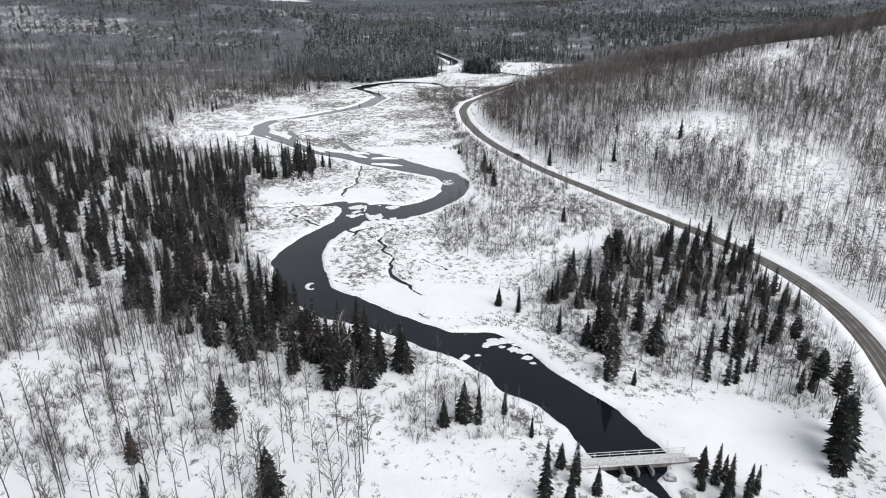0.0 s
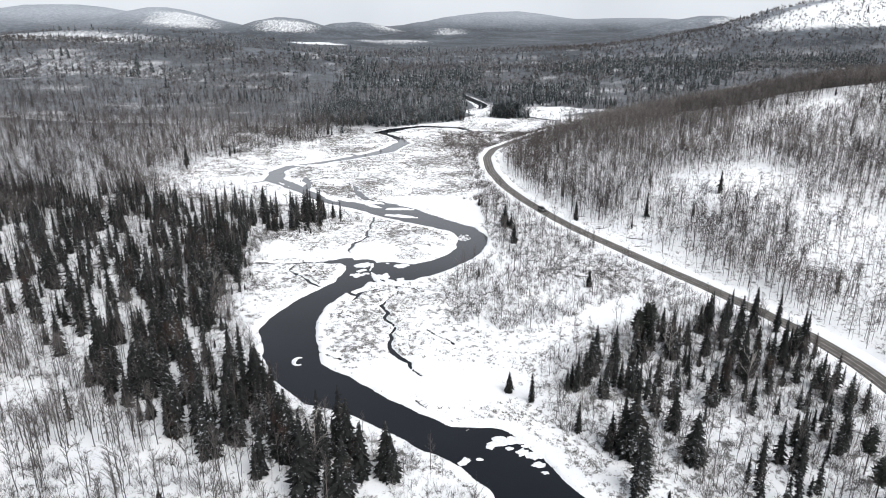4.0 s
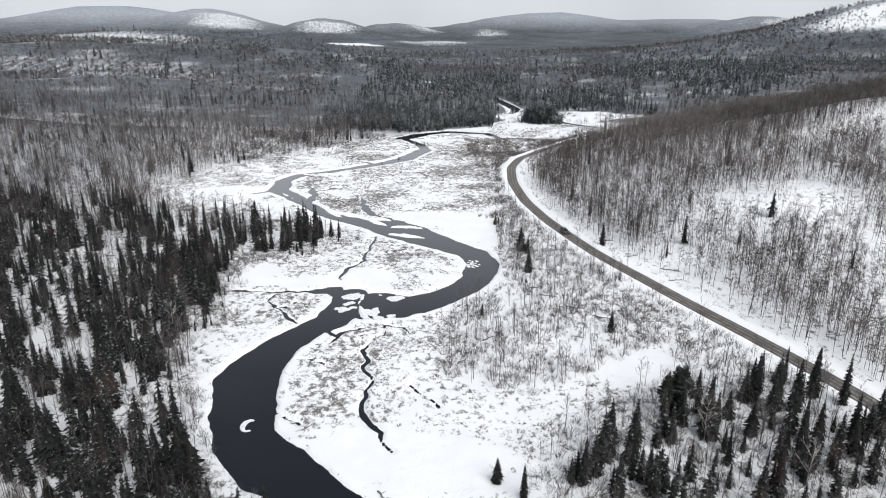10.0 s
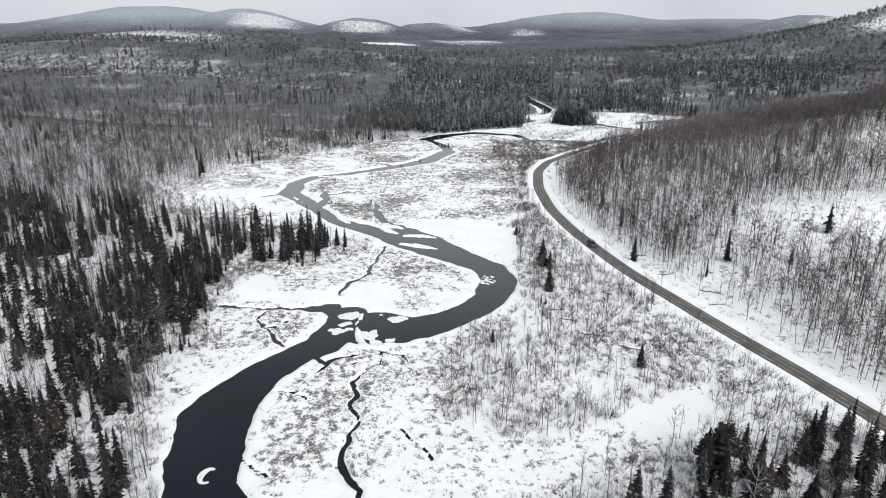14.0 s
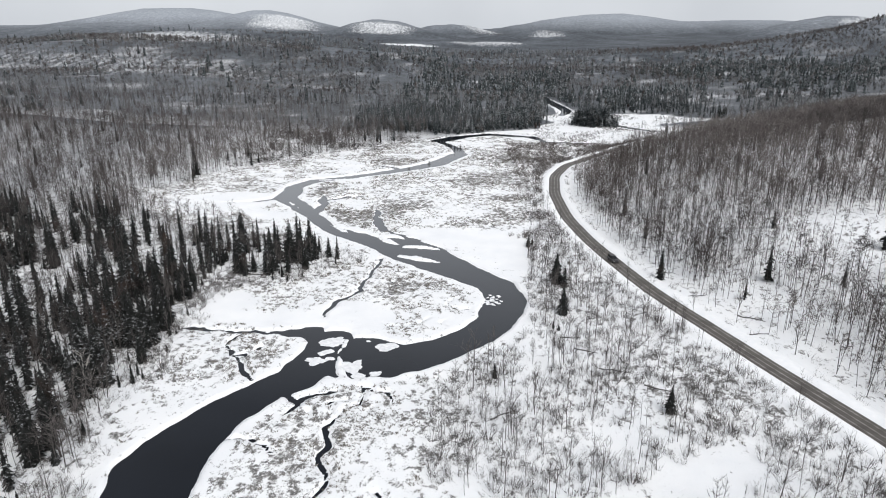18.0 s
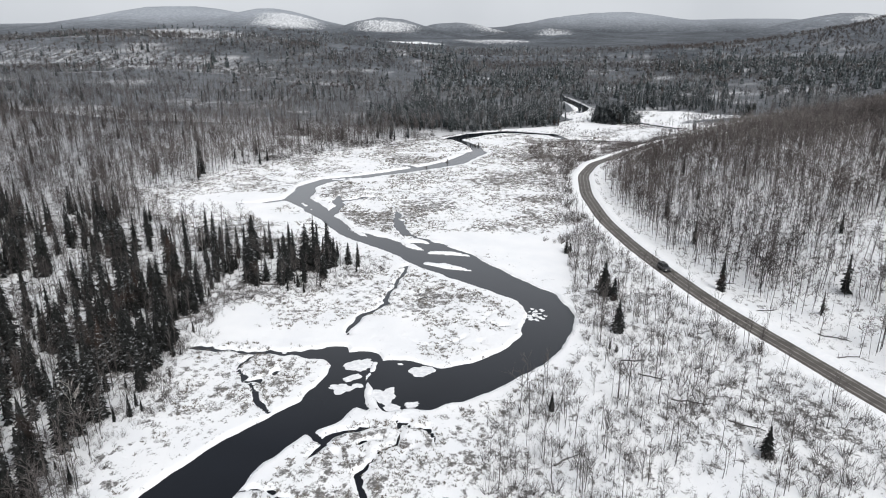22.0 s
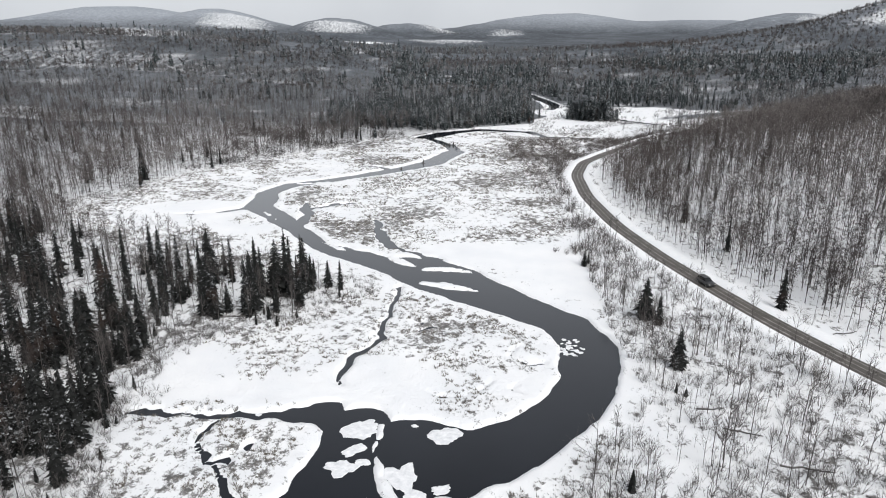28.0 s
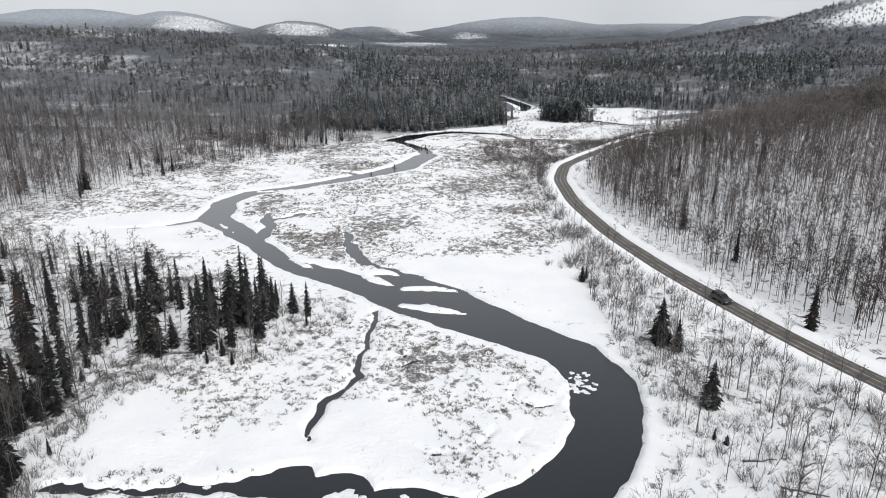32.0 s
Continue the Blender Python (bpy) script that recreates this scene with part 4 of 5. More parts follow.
x, y = sprinkle(rng, 4900, -145, 0, 74, 258, lambda a, b: inside(WOOD_LEFT, a, b) & (rough_noise(a, b, 14.0, 2, 51) > 0.29) & (rng.random(len(a)) < np.where(b < 112, np.where(a < -36, 0.5, 0.2), 0.45)) & ((a > -76) | (rng.random(len(a)) < 0.42)) & ((a > -58 - 0.5 * (b - 100)) | (b > 150) | (rng.random(len(a)) < 0.85)))
size = 4.2 + 9.2 * rng.random(len(x)) ** 0.9
near = (x > -80)
put_trees(SPRUCES, list(zip(x[near][:165], y[near][:165], size[near][:165])), rng)
WOOD_CONIFERS = [conifer_shape(rng, 1, w) for w in (0.16, 0.2, 0.24, 0.18)]
MID_CONIFERS = [conifer_shape(rng, 3, w) for w in (0.15, 0.19, 0.23, 0.17)]
rest_x, rest_y = np.concatenate([x[~near], x[near][165:]]), np.concatenate([y[~near], y[near][165:]])
rest_s = np.concatenate([size[~near], size[near][165:]])
planted("spruce_wood", WOOD_CONIFERS, rest_x, rest_y, rest_s, [SPRUCE_BARK, NEEDLES], "dense dark spruce wood west of the river", "spruce wood", rng)
x, y = sprinkle(rng, 520, 18, 92, 64, 145, lambda a, b: inside(WOOD_RIGHT, a, b) & off_road(a, b, 6) & ((rough_noise(a, b, 11.0, 2, 53) > 0.5) | ((b > 106) & (rng.random(len(a)) < 0.8))))
back = np.argsort(-y)
x, y = x[back], y[back]
put_trees(SPRUCES, list(zip(x[:70], y[:70], 4.0 + 7.0 * rng.random(70))), rng)
planted("roadside_spruces", WOOD_CONIFERS, x[70:], y[70:], rng.uniform(3.5, 9.0, len(x) - 70), [SPRUCE_BARK, NEEDLES], "mixed dark spruces below the road", "spruce wood", rng)
x, y = sprinkle(rng, 420, 18, 92, 64, 145, lambda a, b: inside(WOOD_RIGHT, a, b) & off_road(a, b, 6))
planted("roadside_hardwoods", [hardwood_shape(rng, 1, k > 2) for k in range(5)], x, y, rng.uniform(4.0, 8.0, len(x)), [BARK, TWIG], "leafless trees between the spruces", "bare wood", rng)

# ---- leafless woods ----
NEAR_HW = [hardwood_shape(rng, 0, k > 4) for k in range(7)]
MID_HW = [hardwood_shape(rng, 1, k > 5) for k in range(8)]
LITE_HW = [hardwood_shape(rng, 2, k > 6) for k in range(8)]
FAR_HW = [hardwood_shape(rng, 3) for _ in range(6)]
FAR_CONIFERS = [conifer_shape(rng, 2, w) for w in (0.15, 0.18, 0.22, 0.26)]


def road_x(y):
    return np.interp(y, ROAD_X[:, 0], ROAD_X[:, 1])


# slope east of the road
x, y = sprinkle(rng, 38000, 36, 380, 20, 450, lambda a, b: in_sight(a, b) & (a > road_x(b) + 8 + 8 * rng.random(len(a)) ** 2) & off_road(a, b, 8) & (rough_noise(a, b, 34.0, 2, 57) + 0.35 * (rough_noise(a, b, 11.0, 2, 56) - 0.5) + 0.3 * step(-30, 40, b - 322 - 0.12 * (a - 130)) + 0.35 * (rng.random(len(a)) - 0.5) + 0.22 * step(215, 290, b) * (1 - step(120, 190, a)) - 0.12 * (1 - step(185, 235, b)) > 0.34))
size = 4.5 + 6.0 * rng.random(len(x)) ** 0.8
brown = rough_noise(x, y, 38.0, 2, 55) + 0.2 * step(-90, 0, y - 322 - 0.12 * (x - 130)) > 0.58
for pick, tone, lab in ((~brown, FAR_TWIG, "leafless wood on the snowy slope above the road"), (brown, RUSTY_TWIG, "brown leafless wood in patches on the snowy slope")):
    planted("slope_wood", LITE_HW, x[pick], y[pick], size[pick], [FAR_BARK, tone], lab, "bare wood", rng, girth=(1.0, 1.7), lean=0.035)
x, y = sprinkle(rng, 3300, 112, 430, 290, 520, lambda a, b: in_sight(a, b) & off_road(a, b, 10) & (np.abs(b - (322 + 0.12 * (a - 130)) - 55) < 75 - 60 * rng.random(len(a))))
planted("crest_wood", LITE_HW, x, y, rng.uniform(8, 12, len(x)), [FAR_BARK, RUSTY_TWIG], "dense brown leafless wood along the ridge", "bare wood", rng, girth=(1.1, 1.6))
# low ground between river and road
x, y = sprinkle(rng, 2900, -6, 92, 60, 400, lambda a, b: (a < road_x(b) - 6) & off_road(a, b, 6) & ~inside(MARSH, a, b))
size = 2.4 + 6.5 * rng.random(len(x)) ** 1.4
put_trees(BARE, list(zip(x[:140], y[:140], size[:140])), rng)
planted("riverside_scrub", MID_HW, x[140:], y[140:], size[140:], [BARK, TWIG], "thin leafless saplings on low ground by the road", "scrub", rng)
# west woods
x, y = sprinkle(rng, 17500, -420, -15, 20, 486, lambda a, b: in_sight(a, b) & (b < 440 + 46 * rng.random(len(a))) & ((a < -62) | (b < 96)) & ((b > 100) | (rng.random(len(a)) < 0.6)) & ~inside(MARSH, a, b) & ~inside(WOOD_LEFT, a, b) & (rough_noise(a, b, 26.0, 2, 59) > 0.27))
size = 5.5 + 5.5 * rng.random(len(x)) ** 0.7
close = (y < 100)
put_trees(BARE, list(zip(x[close][:170], y[close][:170], size[close][:170])), rng)
planted("near_wood", NEAR_HW, x[close][170:], y[close][170:], size[close][170:], [BARK, TWIG], "open leafless wood on snow", "bare wood", rng)
foot = sprinkle(rng, 5200, -330, -40, 255, 500, lambda a, b: in_sight(a, b) & ~inside(MARSH, a, b) & ~inside(WOOD_LEFT, a, b) & (stroke([(-131.0, 285.0, 0.0), (-115.0, 351.0, 0.0), (-56.0, 441.0, 0.0), (-30.0, 470.0, 0.0)], a, b) < 12 + 70 * rng.random(len(a)) ** 1.5))
planted("marsh_edge_wood", LITE_HW, *foot, rng.uniform(5.0, 11.5, len(foot[0])), [FAR_BARK, FAR_TWIG], "brown leafless wood at the marsh's edge", "bare wood", rng, girth=(1.1, 1.6))
planted("west_wood", LITE_HW, x[~close], y[~close], size[~close], [FAR_BARK, FAR_TWIG], "dense leafless wood west of the marsh", "bare wood", rng, girth=(1.0, 1.4))
x, y = sprinkle(rng, 2600, -145, -20, 80, 250, lambda a, b: inside(WOOD_LEFT, a, b))
planted("mixed_hardwoods", MID_HW, x, y, rng.uniform(4.5, 9.0, len(x)), [BARK, FAR_TWIG], "leafless trees among the spruces", "bare wood", rng)
put_trees(BIRCHES, [(-21.0, 86.5, 10.5), (-11.0, 83.5, 8.5), (41.0, 118.0, 8.5), (52.0, 120.0, 8.0), (27.0, 98.0, 6.5), (-58.0, 158.0, 9.5), (-66.0, 236.0, 7.0), (-77.0, 240.0, 7.0),
                    (64.0, 108.0, 9.0), (34.0, 210.0, 6.0), (47.0, 196.0, 7.0)], rng)
x, y = sprinkle(rng, 1900, -125, -36, 92, 185, lambda a, b: ~inside(WOOD_LEFT, a, b) & (a < -0.42 * b + 12) & (rough_noise(a, b, 20.0, 2, 54) > 0.4))
planted("brown_thicket", MID_HW, x, y, rng.uniform(4.0, 9.0, len(x)), [BARK, FAR_TWIG], "brown leafless thicket behind the spruces", "bare wood", rng, girth=(1.1, 1.5))
# brush and young spruces along the foot of the west wood
WOOD_EDGE = [(a, b, 0.0) for a, b in WOOD_LEFT[:12]]
x, y = sprinkle(rng, 9000, -75, 0, 84, 245, lambda a, b: stroke(WOOD_EDGE, a, b) + 14 * rough_noise(a, b, 9.0, 2, 87) < 13)
planted("bank_scrub", [shrub_shape(rng, 14) for _ in range(5)], x, y, 0.5 + 1.6 * rng.random(len(x)) ** 2, [BARK, TWIG], "grey brush along the foot of the spruce wood", "scrub", rng)
x, y = sprinkle(rng, 900, -75, 0, 84, 245, lambda a, b: (stroke(WOOD_EDGE, a, b) + 6 * rough_noise(a, b, 8.0, 2, 89) < 6.5) & (land(a, b)[0] > 0.2))
put_trees(SPRUCES, [(a, b, c) for a, b, c in zip(x[:36], y[:36], rng.uniform(1.2, 4.2, 36))], rng)
put_trees(BARE, [(a, b, c) for a, b, c in zip(x[60:110], y[60:110], rng.uniform(3.5, 8.5, 50))], rng)
put_trees(BIRCHES, [(a, b, c) for a, b, c in zip(x[120:150], y[120:150], rng.uniform(5.0, 8.5, 30))], rng)
put_trees(BARE, [(28.0, 179.8, 9.0), (35.4, 209.1, 8.0), (38.6, 180.2, 7.0), (41.9, 187.9, 7.5), (67.7, 201.9, 8.0), (55.2, 172.1, 7.0), (33.5, 192.3, 6.5), (74.7, 187.3, 9.5), (59.0, 205.0, 6.0)], rng)
# conifers here and there in the leafless woods
x, y = sprinkle(rng, 2000, -420, 330, 100, 470, lambda a, b: in_sight(a, b) & ~inside(MARSH, a, b) & off_road(a, b, 9) & ((a < -60) | (a > road_x(b) + 14)) & (rng.random(len(a)) < np.where(a > 0, 0.14, np.where(b < 270, 0.7, 0.3))))
planted("scattered_spruces", MID_CONIFERS, x, y, rng.uniform(5, 10.5, len(x)), [SPRUCE_BARK, NEEDLES], "dark spruces scattered through the leafless woods", "spruce trees", rng)


x, y = sprinkle(rng, 1100, -190, -70, 190, 275, lambda a, b: ~inside(WOOD_LEFT, a, b) & ~inside(MARSH, a, b) & (a < -0.35 * b) & (rough_noise(a, b, 24.0, 2, 52) > 0.42))
planted("hollow_spruces", MID_CONIFERS, x, y, 4.5 + 7.0 * rng.random(len(x)), [SPRUCE_BARK, NEEDLES], "dark spruces in the hollow behind the wood", "spruce wood", rng)
x, y = sprinkle(rng, 15000, 50, 330, 60, 420, lambda a, b: in_sight(a, b) & (a > road_x(b) + 10) & off_road(a, b, 8) & (rough_noise(a, b, 17.0, 3, 58) > 0.45))
planted("slope_brush", [shrub_shape(rng, 8) for _ in range(6)], x, y, 0.7 + 2.3 * rng.random(len(x)) ** 2, [BARK, RUSTY_TWIG], "brown brush and saplings on the snowy slope", "scrub", rng)
x, y = sprinkle(rng, 5500, 430, 1250, 950, 1560, lambda a, b: in_sight(a, b) & (rough_noise(a, b, 90.0, 3, 62) > 0.36))
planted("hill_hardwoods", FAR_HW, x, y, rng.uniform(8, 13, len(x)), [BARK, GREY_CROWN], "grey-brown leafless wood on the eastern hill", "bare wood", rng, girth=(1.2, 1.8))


# ---- woods of the far valley ----
def conifer_share(a, b):
    """How much of the far wood is evergreen."""
    share = 0.04 + 0.6 * step(0.52, 0.6, rough_noise(a, b * 0.6, 150.0, 3, 61))
    belt = (b > 445) & (b < 700 + 0.1 * a) & (a > -75) & (a < 330)
    share = np.where(belt, 0.25 + 0.6 * step(0.36, 0.52, rough_noise(a, b, 60.0, 2, 65)), share)
    share = np.where((b < 540) & (a > 40), 0.06, share)
    share = np.where((a < -90) & (b < 1000), 0.03 + 0.25 * step(0.62, 0.68, rough_noise(a, b, 70.0, 2, 69)), share)
    return np.where(b > 1000, np.where(a > 420, 0.02, 0.6 * share), share)


for low, high, count, lod in ((440, 500, 3600, 1), (500, 640, 7000, 1), (640, 1000, 19000, 2), (1000, 1600, 11000, 2)):
    x, y = sprinkle(rng, count, -0.9 * high - 60, 0.9 * high + 60, low, high, lambda a, b: in_sight(a, b) & ~far_marsh(a, b) & off_road(a, b, 8) & ((low > 440) | (b > 440 + 46 * rng.random(len(a)))) & (rough_noise(a, b, 60.0, 3, 75) > 0.3))
    cut = np.zeros(len(x), bool)
    for cx, cy, rx, ry in CUTS:
        cut |= (((x - cx) / rx) ** 2 + ((y - cy) / ry) ** 2 < 1.0) & (rng.random(len(x)) < (0.3 if cy < 900 else 0.7))
    x, y = x[~cut], y[~cut]
    ever = rng.random(len(x)) < conifer_share(x, y)
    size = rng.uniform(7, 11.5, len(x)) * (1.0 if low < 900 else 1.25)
    # the farthest band takes the colours with most haze mixed in
    needle, crown = (VALLEY_NEEDLES, GREY_CROWN) if low < 900 else (NEEDLES_HAZED, HAZED_CROWN)
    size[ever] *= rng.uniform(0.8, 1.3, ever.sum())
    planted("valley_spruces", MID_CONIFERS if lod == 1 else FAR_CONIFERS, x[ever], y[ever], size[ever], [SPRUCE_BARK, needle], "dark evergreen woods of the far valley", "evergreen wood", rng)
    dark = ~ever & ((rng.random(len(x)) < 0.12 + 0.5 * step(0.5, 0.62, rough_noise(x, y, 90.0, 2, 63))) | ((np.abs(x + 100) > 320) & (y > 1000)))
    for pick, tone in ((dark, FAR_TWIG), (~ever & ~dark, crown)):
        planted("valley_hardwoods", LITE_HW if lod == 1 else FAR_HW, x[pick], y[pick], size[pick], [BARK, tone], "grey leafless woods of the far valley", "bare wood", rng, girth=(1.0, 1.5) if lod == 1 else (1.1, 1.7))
# the wooded islet and the evergreen edge behind the pond
x, y = sprinkle(rng, 250, 50, 96, 508, 556, lambda a, b: ((a - 73) / 19) ** 2 + ((b - 531) / 20) ** 2 < 1 - 0.5 * rough_noise(a, b, 9.0, 2, 77))
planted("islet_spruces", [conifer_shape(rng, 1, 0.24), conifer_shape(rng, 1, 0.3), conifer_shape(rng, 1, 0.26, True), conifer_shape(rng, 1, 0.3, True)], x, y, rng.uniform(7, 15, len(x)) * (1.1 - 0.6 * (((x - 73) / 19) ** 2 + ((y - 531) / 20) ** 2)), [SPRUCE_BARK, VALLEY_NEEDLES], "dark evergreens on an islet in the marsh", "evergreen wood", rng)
x, y = sprinkle(rng, 640, -95, 40, 478, 560, lambda a, b: ~far_marsh(a, b) & (b > 478 - 0.2 * a))
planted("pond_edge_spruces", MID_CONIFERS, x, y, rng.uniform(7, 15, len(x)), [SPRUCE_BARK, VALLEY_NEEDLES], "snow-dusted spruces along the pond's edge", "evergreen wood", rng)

# ---- scrub and dead grass ----
SHRUBS = [shrub_shape(rng) for _ in range(6)]
TUFTS = [tuft_shape(rng) for _ in range(6)]
x, y = sprinkle(rng, 46000, -130, 95, 60, 470, lambda a, b: off_road(a, b, 5) & (a < road_x(b) + 6) & (a > -130) & ~inside(WOOD_LEFT, a, b) & (~inside(MARSH, a, b)) & ((a > -5) | (rough_noise(a, b, 16.0, 2, 71) > 0.5)) & (rough_noise(a, b, 12.0, 2, 67) > 0.33))
planted("willow_scrub", SHRUBS, x, y, 0.7 + 2.4 * rng.random(len(x)) ** 1.4, [BARK, TWIG], "leafless willow scrub poking through snow", "scrub", rng)
x, y = sprinkle(rng, 110000, -135, 60, 60, 470, lambda a, b: inside(MARSH, a, b) & (rough_noise(a, b, 22.0, 3, 31) > 0.34) & (rough_noise(a, b, 4.0, 2, 73) > 0.46) & (meadow(a, b) < 0.35) & (river_distance(a, b) > 2.5))
planted("marsh_sedge", TUFTS, x, y, rng.uniform(0.2, 0.6, len(x)), [SEDGE, SEDGE], "dead sedge tussocks standing out of the snow", "marsh grass", rng)
x, y = sprinkle(rng, 8000, 4, 70, 262, 450, lambda a, b: off_road(a, b, 5) & (a < road_x(b) - 4) & (a > 30 - 0.07 * (b - 262) - 22 * rough_noise(a, b, 12.0, 3, 79) ** 2) & (rough_noise(a, b, 9.0, 2, 78) > 0.4))
planted("alder_scrub", SHRUBS, x, y, rng.uniform(0.7, 2.6, len(x)), [BARK, RUSTY_TWIG], "brown alder scrub along the road's bend", "scrub", rng)

x, y = sprinkle(rng, 5200, 30, 175, 440, 640, lambda a, b: far_marsh(a, b) & (rough_noise(a, b, 14.0, 2, 93) > 0.5))
planted("flats_scrub", SHRUBS, x, y, rng.uniform(0.7, 2.2, len(x)), [BARK, TWIG], "low scrub on the snowy flats round the islet", "scrub", rng)
x, y = sprinkle(rng, 1500, -130, -20, 280, 450, lambda a, b: inside(MARSH, a, b) & (stroke([(-131, 291, 0), (-113.6, 350.8, 0), (-54.9, 440.4, 0), (-20, 500, 0)], a, b) + 12 * rough_noise(a, b, 12.0, 2, 95) < 14))
planted("marsh_edge_scrub", SHRUBS, x, y, rng.uniform(0.8, 2.6, len(x)), [BARK, TWIG], "grey willow brush at the marsh's edge", "scrub", rng)

# ---- the dam with its footbridge at the foot of the river ----
def build_dam():
    root = tagged(new("dam"), "small snow-covered concrete dam with a wooden footbridge", "dam")
    x0, x1, yb = 18.0, 35.4, 51.9
    for a, b in ((x0 - 2, 24.6), (29.0, x1 + 2)):
        part("wall", block(bmesh.new(), (a, yb - 0.5, -2.6), (b, yb + 0.5, 0.75), 0.06), CONCRETE, root, "grey concrete dam wall")
    part("sill", block(bmesh.new(), (24.6, yb - 0.6, -2.6), (29.0, yb + 0.4, -0.25), 0.05), CONCRETE, root)
    for px in (24.5, 26.8, 29.1):
        part("pier", block(bmesh.new(), (px - 0.22, yb - 2.4, -2.6), (px + 0.22, yb + 0.7, 0.95), 0.05), CONCRETE, root)
    for bx in (25.65, 27.95):
        part("gate", block(bmesh.new(), (bx - 0.9, yb - 0.3, -1.2), (bx + 0.9, yb - 0.1, 0.6), 0.02), MUD, root, "dark wet timber sluice gate")
    for oy in (-0.75, 0.75):
        part("beam", block(bmesh.new(), (x0, yb + oy - 0.12, 0.98), (x1, yb + oy + 0.12, 1.3), 0.02), WHITE_WOOD, root)
    k = 0
    while x0 + 0.32 * k < x1 - 0.3:
        px = x0 + 0.32 * k
        part("plank", block(bmesh.new(), (px, yb - 0.95, 1.302), (px + 0.29, yb + 0.95, 1.38)), WHITE_WOOD, root)
        k += 1
    for oy in (-0.88, 0.88):
        for j in range(8):
            px = x0 + 0.3 + j * (x1 - x0 - 0.6) / 7
            part("post", block(bmesh.new(), (px - 0.05, yb + oy - 0.05, 1.382), (px + 0.05, yb + oy + 0.05, 2.35), 0.01), WHITE_WOOD, root)
        for hz in (1.87, 2.352):
            part("rail", block(bmesh.new(), (x0, yb + oy - 0.05, hz), (x1, yb + oy + 0.05, hz + 0.06), 0.01), WHITE_WOOD, root, "snow-topped handrail")
    return root


build_dam()


def lumpy(name, size, mat, seed, rough=0.3, sub=3, flat=1.0):
    """A worn rock or mound as one mesh, with its foot at the origin."""
    bm = bmesh.new()
    bmesh.ops.create_icosphere(bm, subdivisions=sub, radius=1.0)
    for v in bm.verts:
        d = noise.noise(v.co * 1.3 + Vector((seed * 3.1, seed, 0))) + 0.5 * noise.noise(v.co * 3.1 + Vector((seed, 0, seed * 7.7)))
        v.co *= 1 + rough * d
        v.co.z = max(v.co.z, -0.35) * flat
        v.co = Vector((v.co.x * size[0], v.co.y * size[1], v.co.z * size[2]))
    me = bpy.data.meshes.new(name)
    bm.to_mesh(me)
    bm.free()
    me.materials.append(mat)
    return new(name, me)


def ground_at(x, y):
    return float(land(np.array([x]), np.array([y]))[0][0])


SNOWY_ROCK = bark_material("snowy_rock", (0.12, 0.115, 0.11), (0.3, 0.29, 0.28), 1.3)


def build_boulder(x, y, size, seed, label):
    rock = lumpy("boulder", size, SNOWY_ROCK, seed)
    rock.location = (x, y, max(ground_at(x, y), -0.7) + 0.1)
    return tagged(rock, label, "boulder", "boulders")


build_boulder(67.3, 127.2, (2.1, 1.7, 1.5), 3, "large grey boulder capped with snow")
for k, (bx, by, r) in enumerate(((24.2, 48.6, 1.0), (25.4, 46.4, 0.8), (26.6, 43.8, 0.9), (32.4, 44.6, 1.1), (31.2, 48.2, 1.0), (33.4, 41.5, 0.8), (28.6, 40.5, 1.0))):
    build_boulder(bx, by, (r, r * 0.8, r * 0.7), 11 + k, "dark wet boulder with snow below the dam")


def build_log(x, y, length, turn, radius, seed):
    """A fallen trunk with broken limbs, snow along its top."""
    r = np.random.default_rng(seed)
    root = tagged(new("fallen_log"), "fallen grey tree trunk lying in the snow", "log", "fallen logs")
    bm = bmesh.new()
    p = [Vector((length * (k / 5 - 0.5), r.normal(0, 0.12), radius * 0.8 + r.normal(0, 0.05))) for k in range(6)]
    for k in range(5):
        tube(bm, p[k], p[k + 1], radius * (1 - 0.12 * k), radius * (1 - 0.12 * (k + 1)), 7)
    part("trunk", bm, BARK, root)
    for k in range(4):
        a = p[1 + k]
        part("limb", tube(bmesh.new(), a, a + Vector((r.uniform(0.3, 0.9), r.choice((-1, 1)) * r.uniform(0.4, 1.0), r.uniform(0.2, 0.8))), radius * 0.35, radius * 0.12, 5), BARK, root)
    root.matrix_basis = pose(x, y, ground_at(x, y), 0, 0, turn)
    return root


for k, (lx, ly, ln, turn) in enumerate(((57.5, 196.0, 6.0, -8), (33.0, 186.0, 5.0, -20), (38.0, 178.0, 6.5, -12), (30.5, 192.0, 4.0, 5), (63.0, 217.0, 5.0, 15), (59.0, 233.0, 4.5, -5), (72.0, 205.0, 6.0, -25),
                                        (-50.0, 222.0, 7.0, 8), (45.0, 172.0, 5.5, -30), (16.0, 160.0, 4.5, 40), (70.0, 196.0, 5.0, 12), (-3.0, 104.0, 3.5, -55), (6.5, 96.5, 3.0, 30), (26.0, 68.0, 3.6, -35))):
    build_log(lx, ly, ln, turn, 0.16, k)


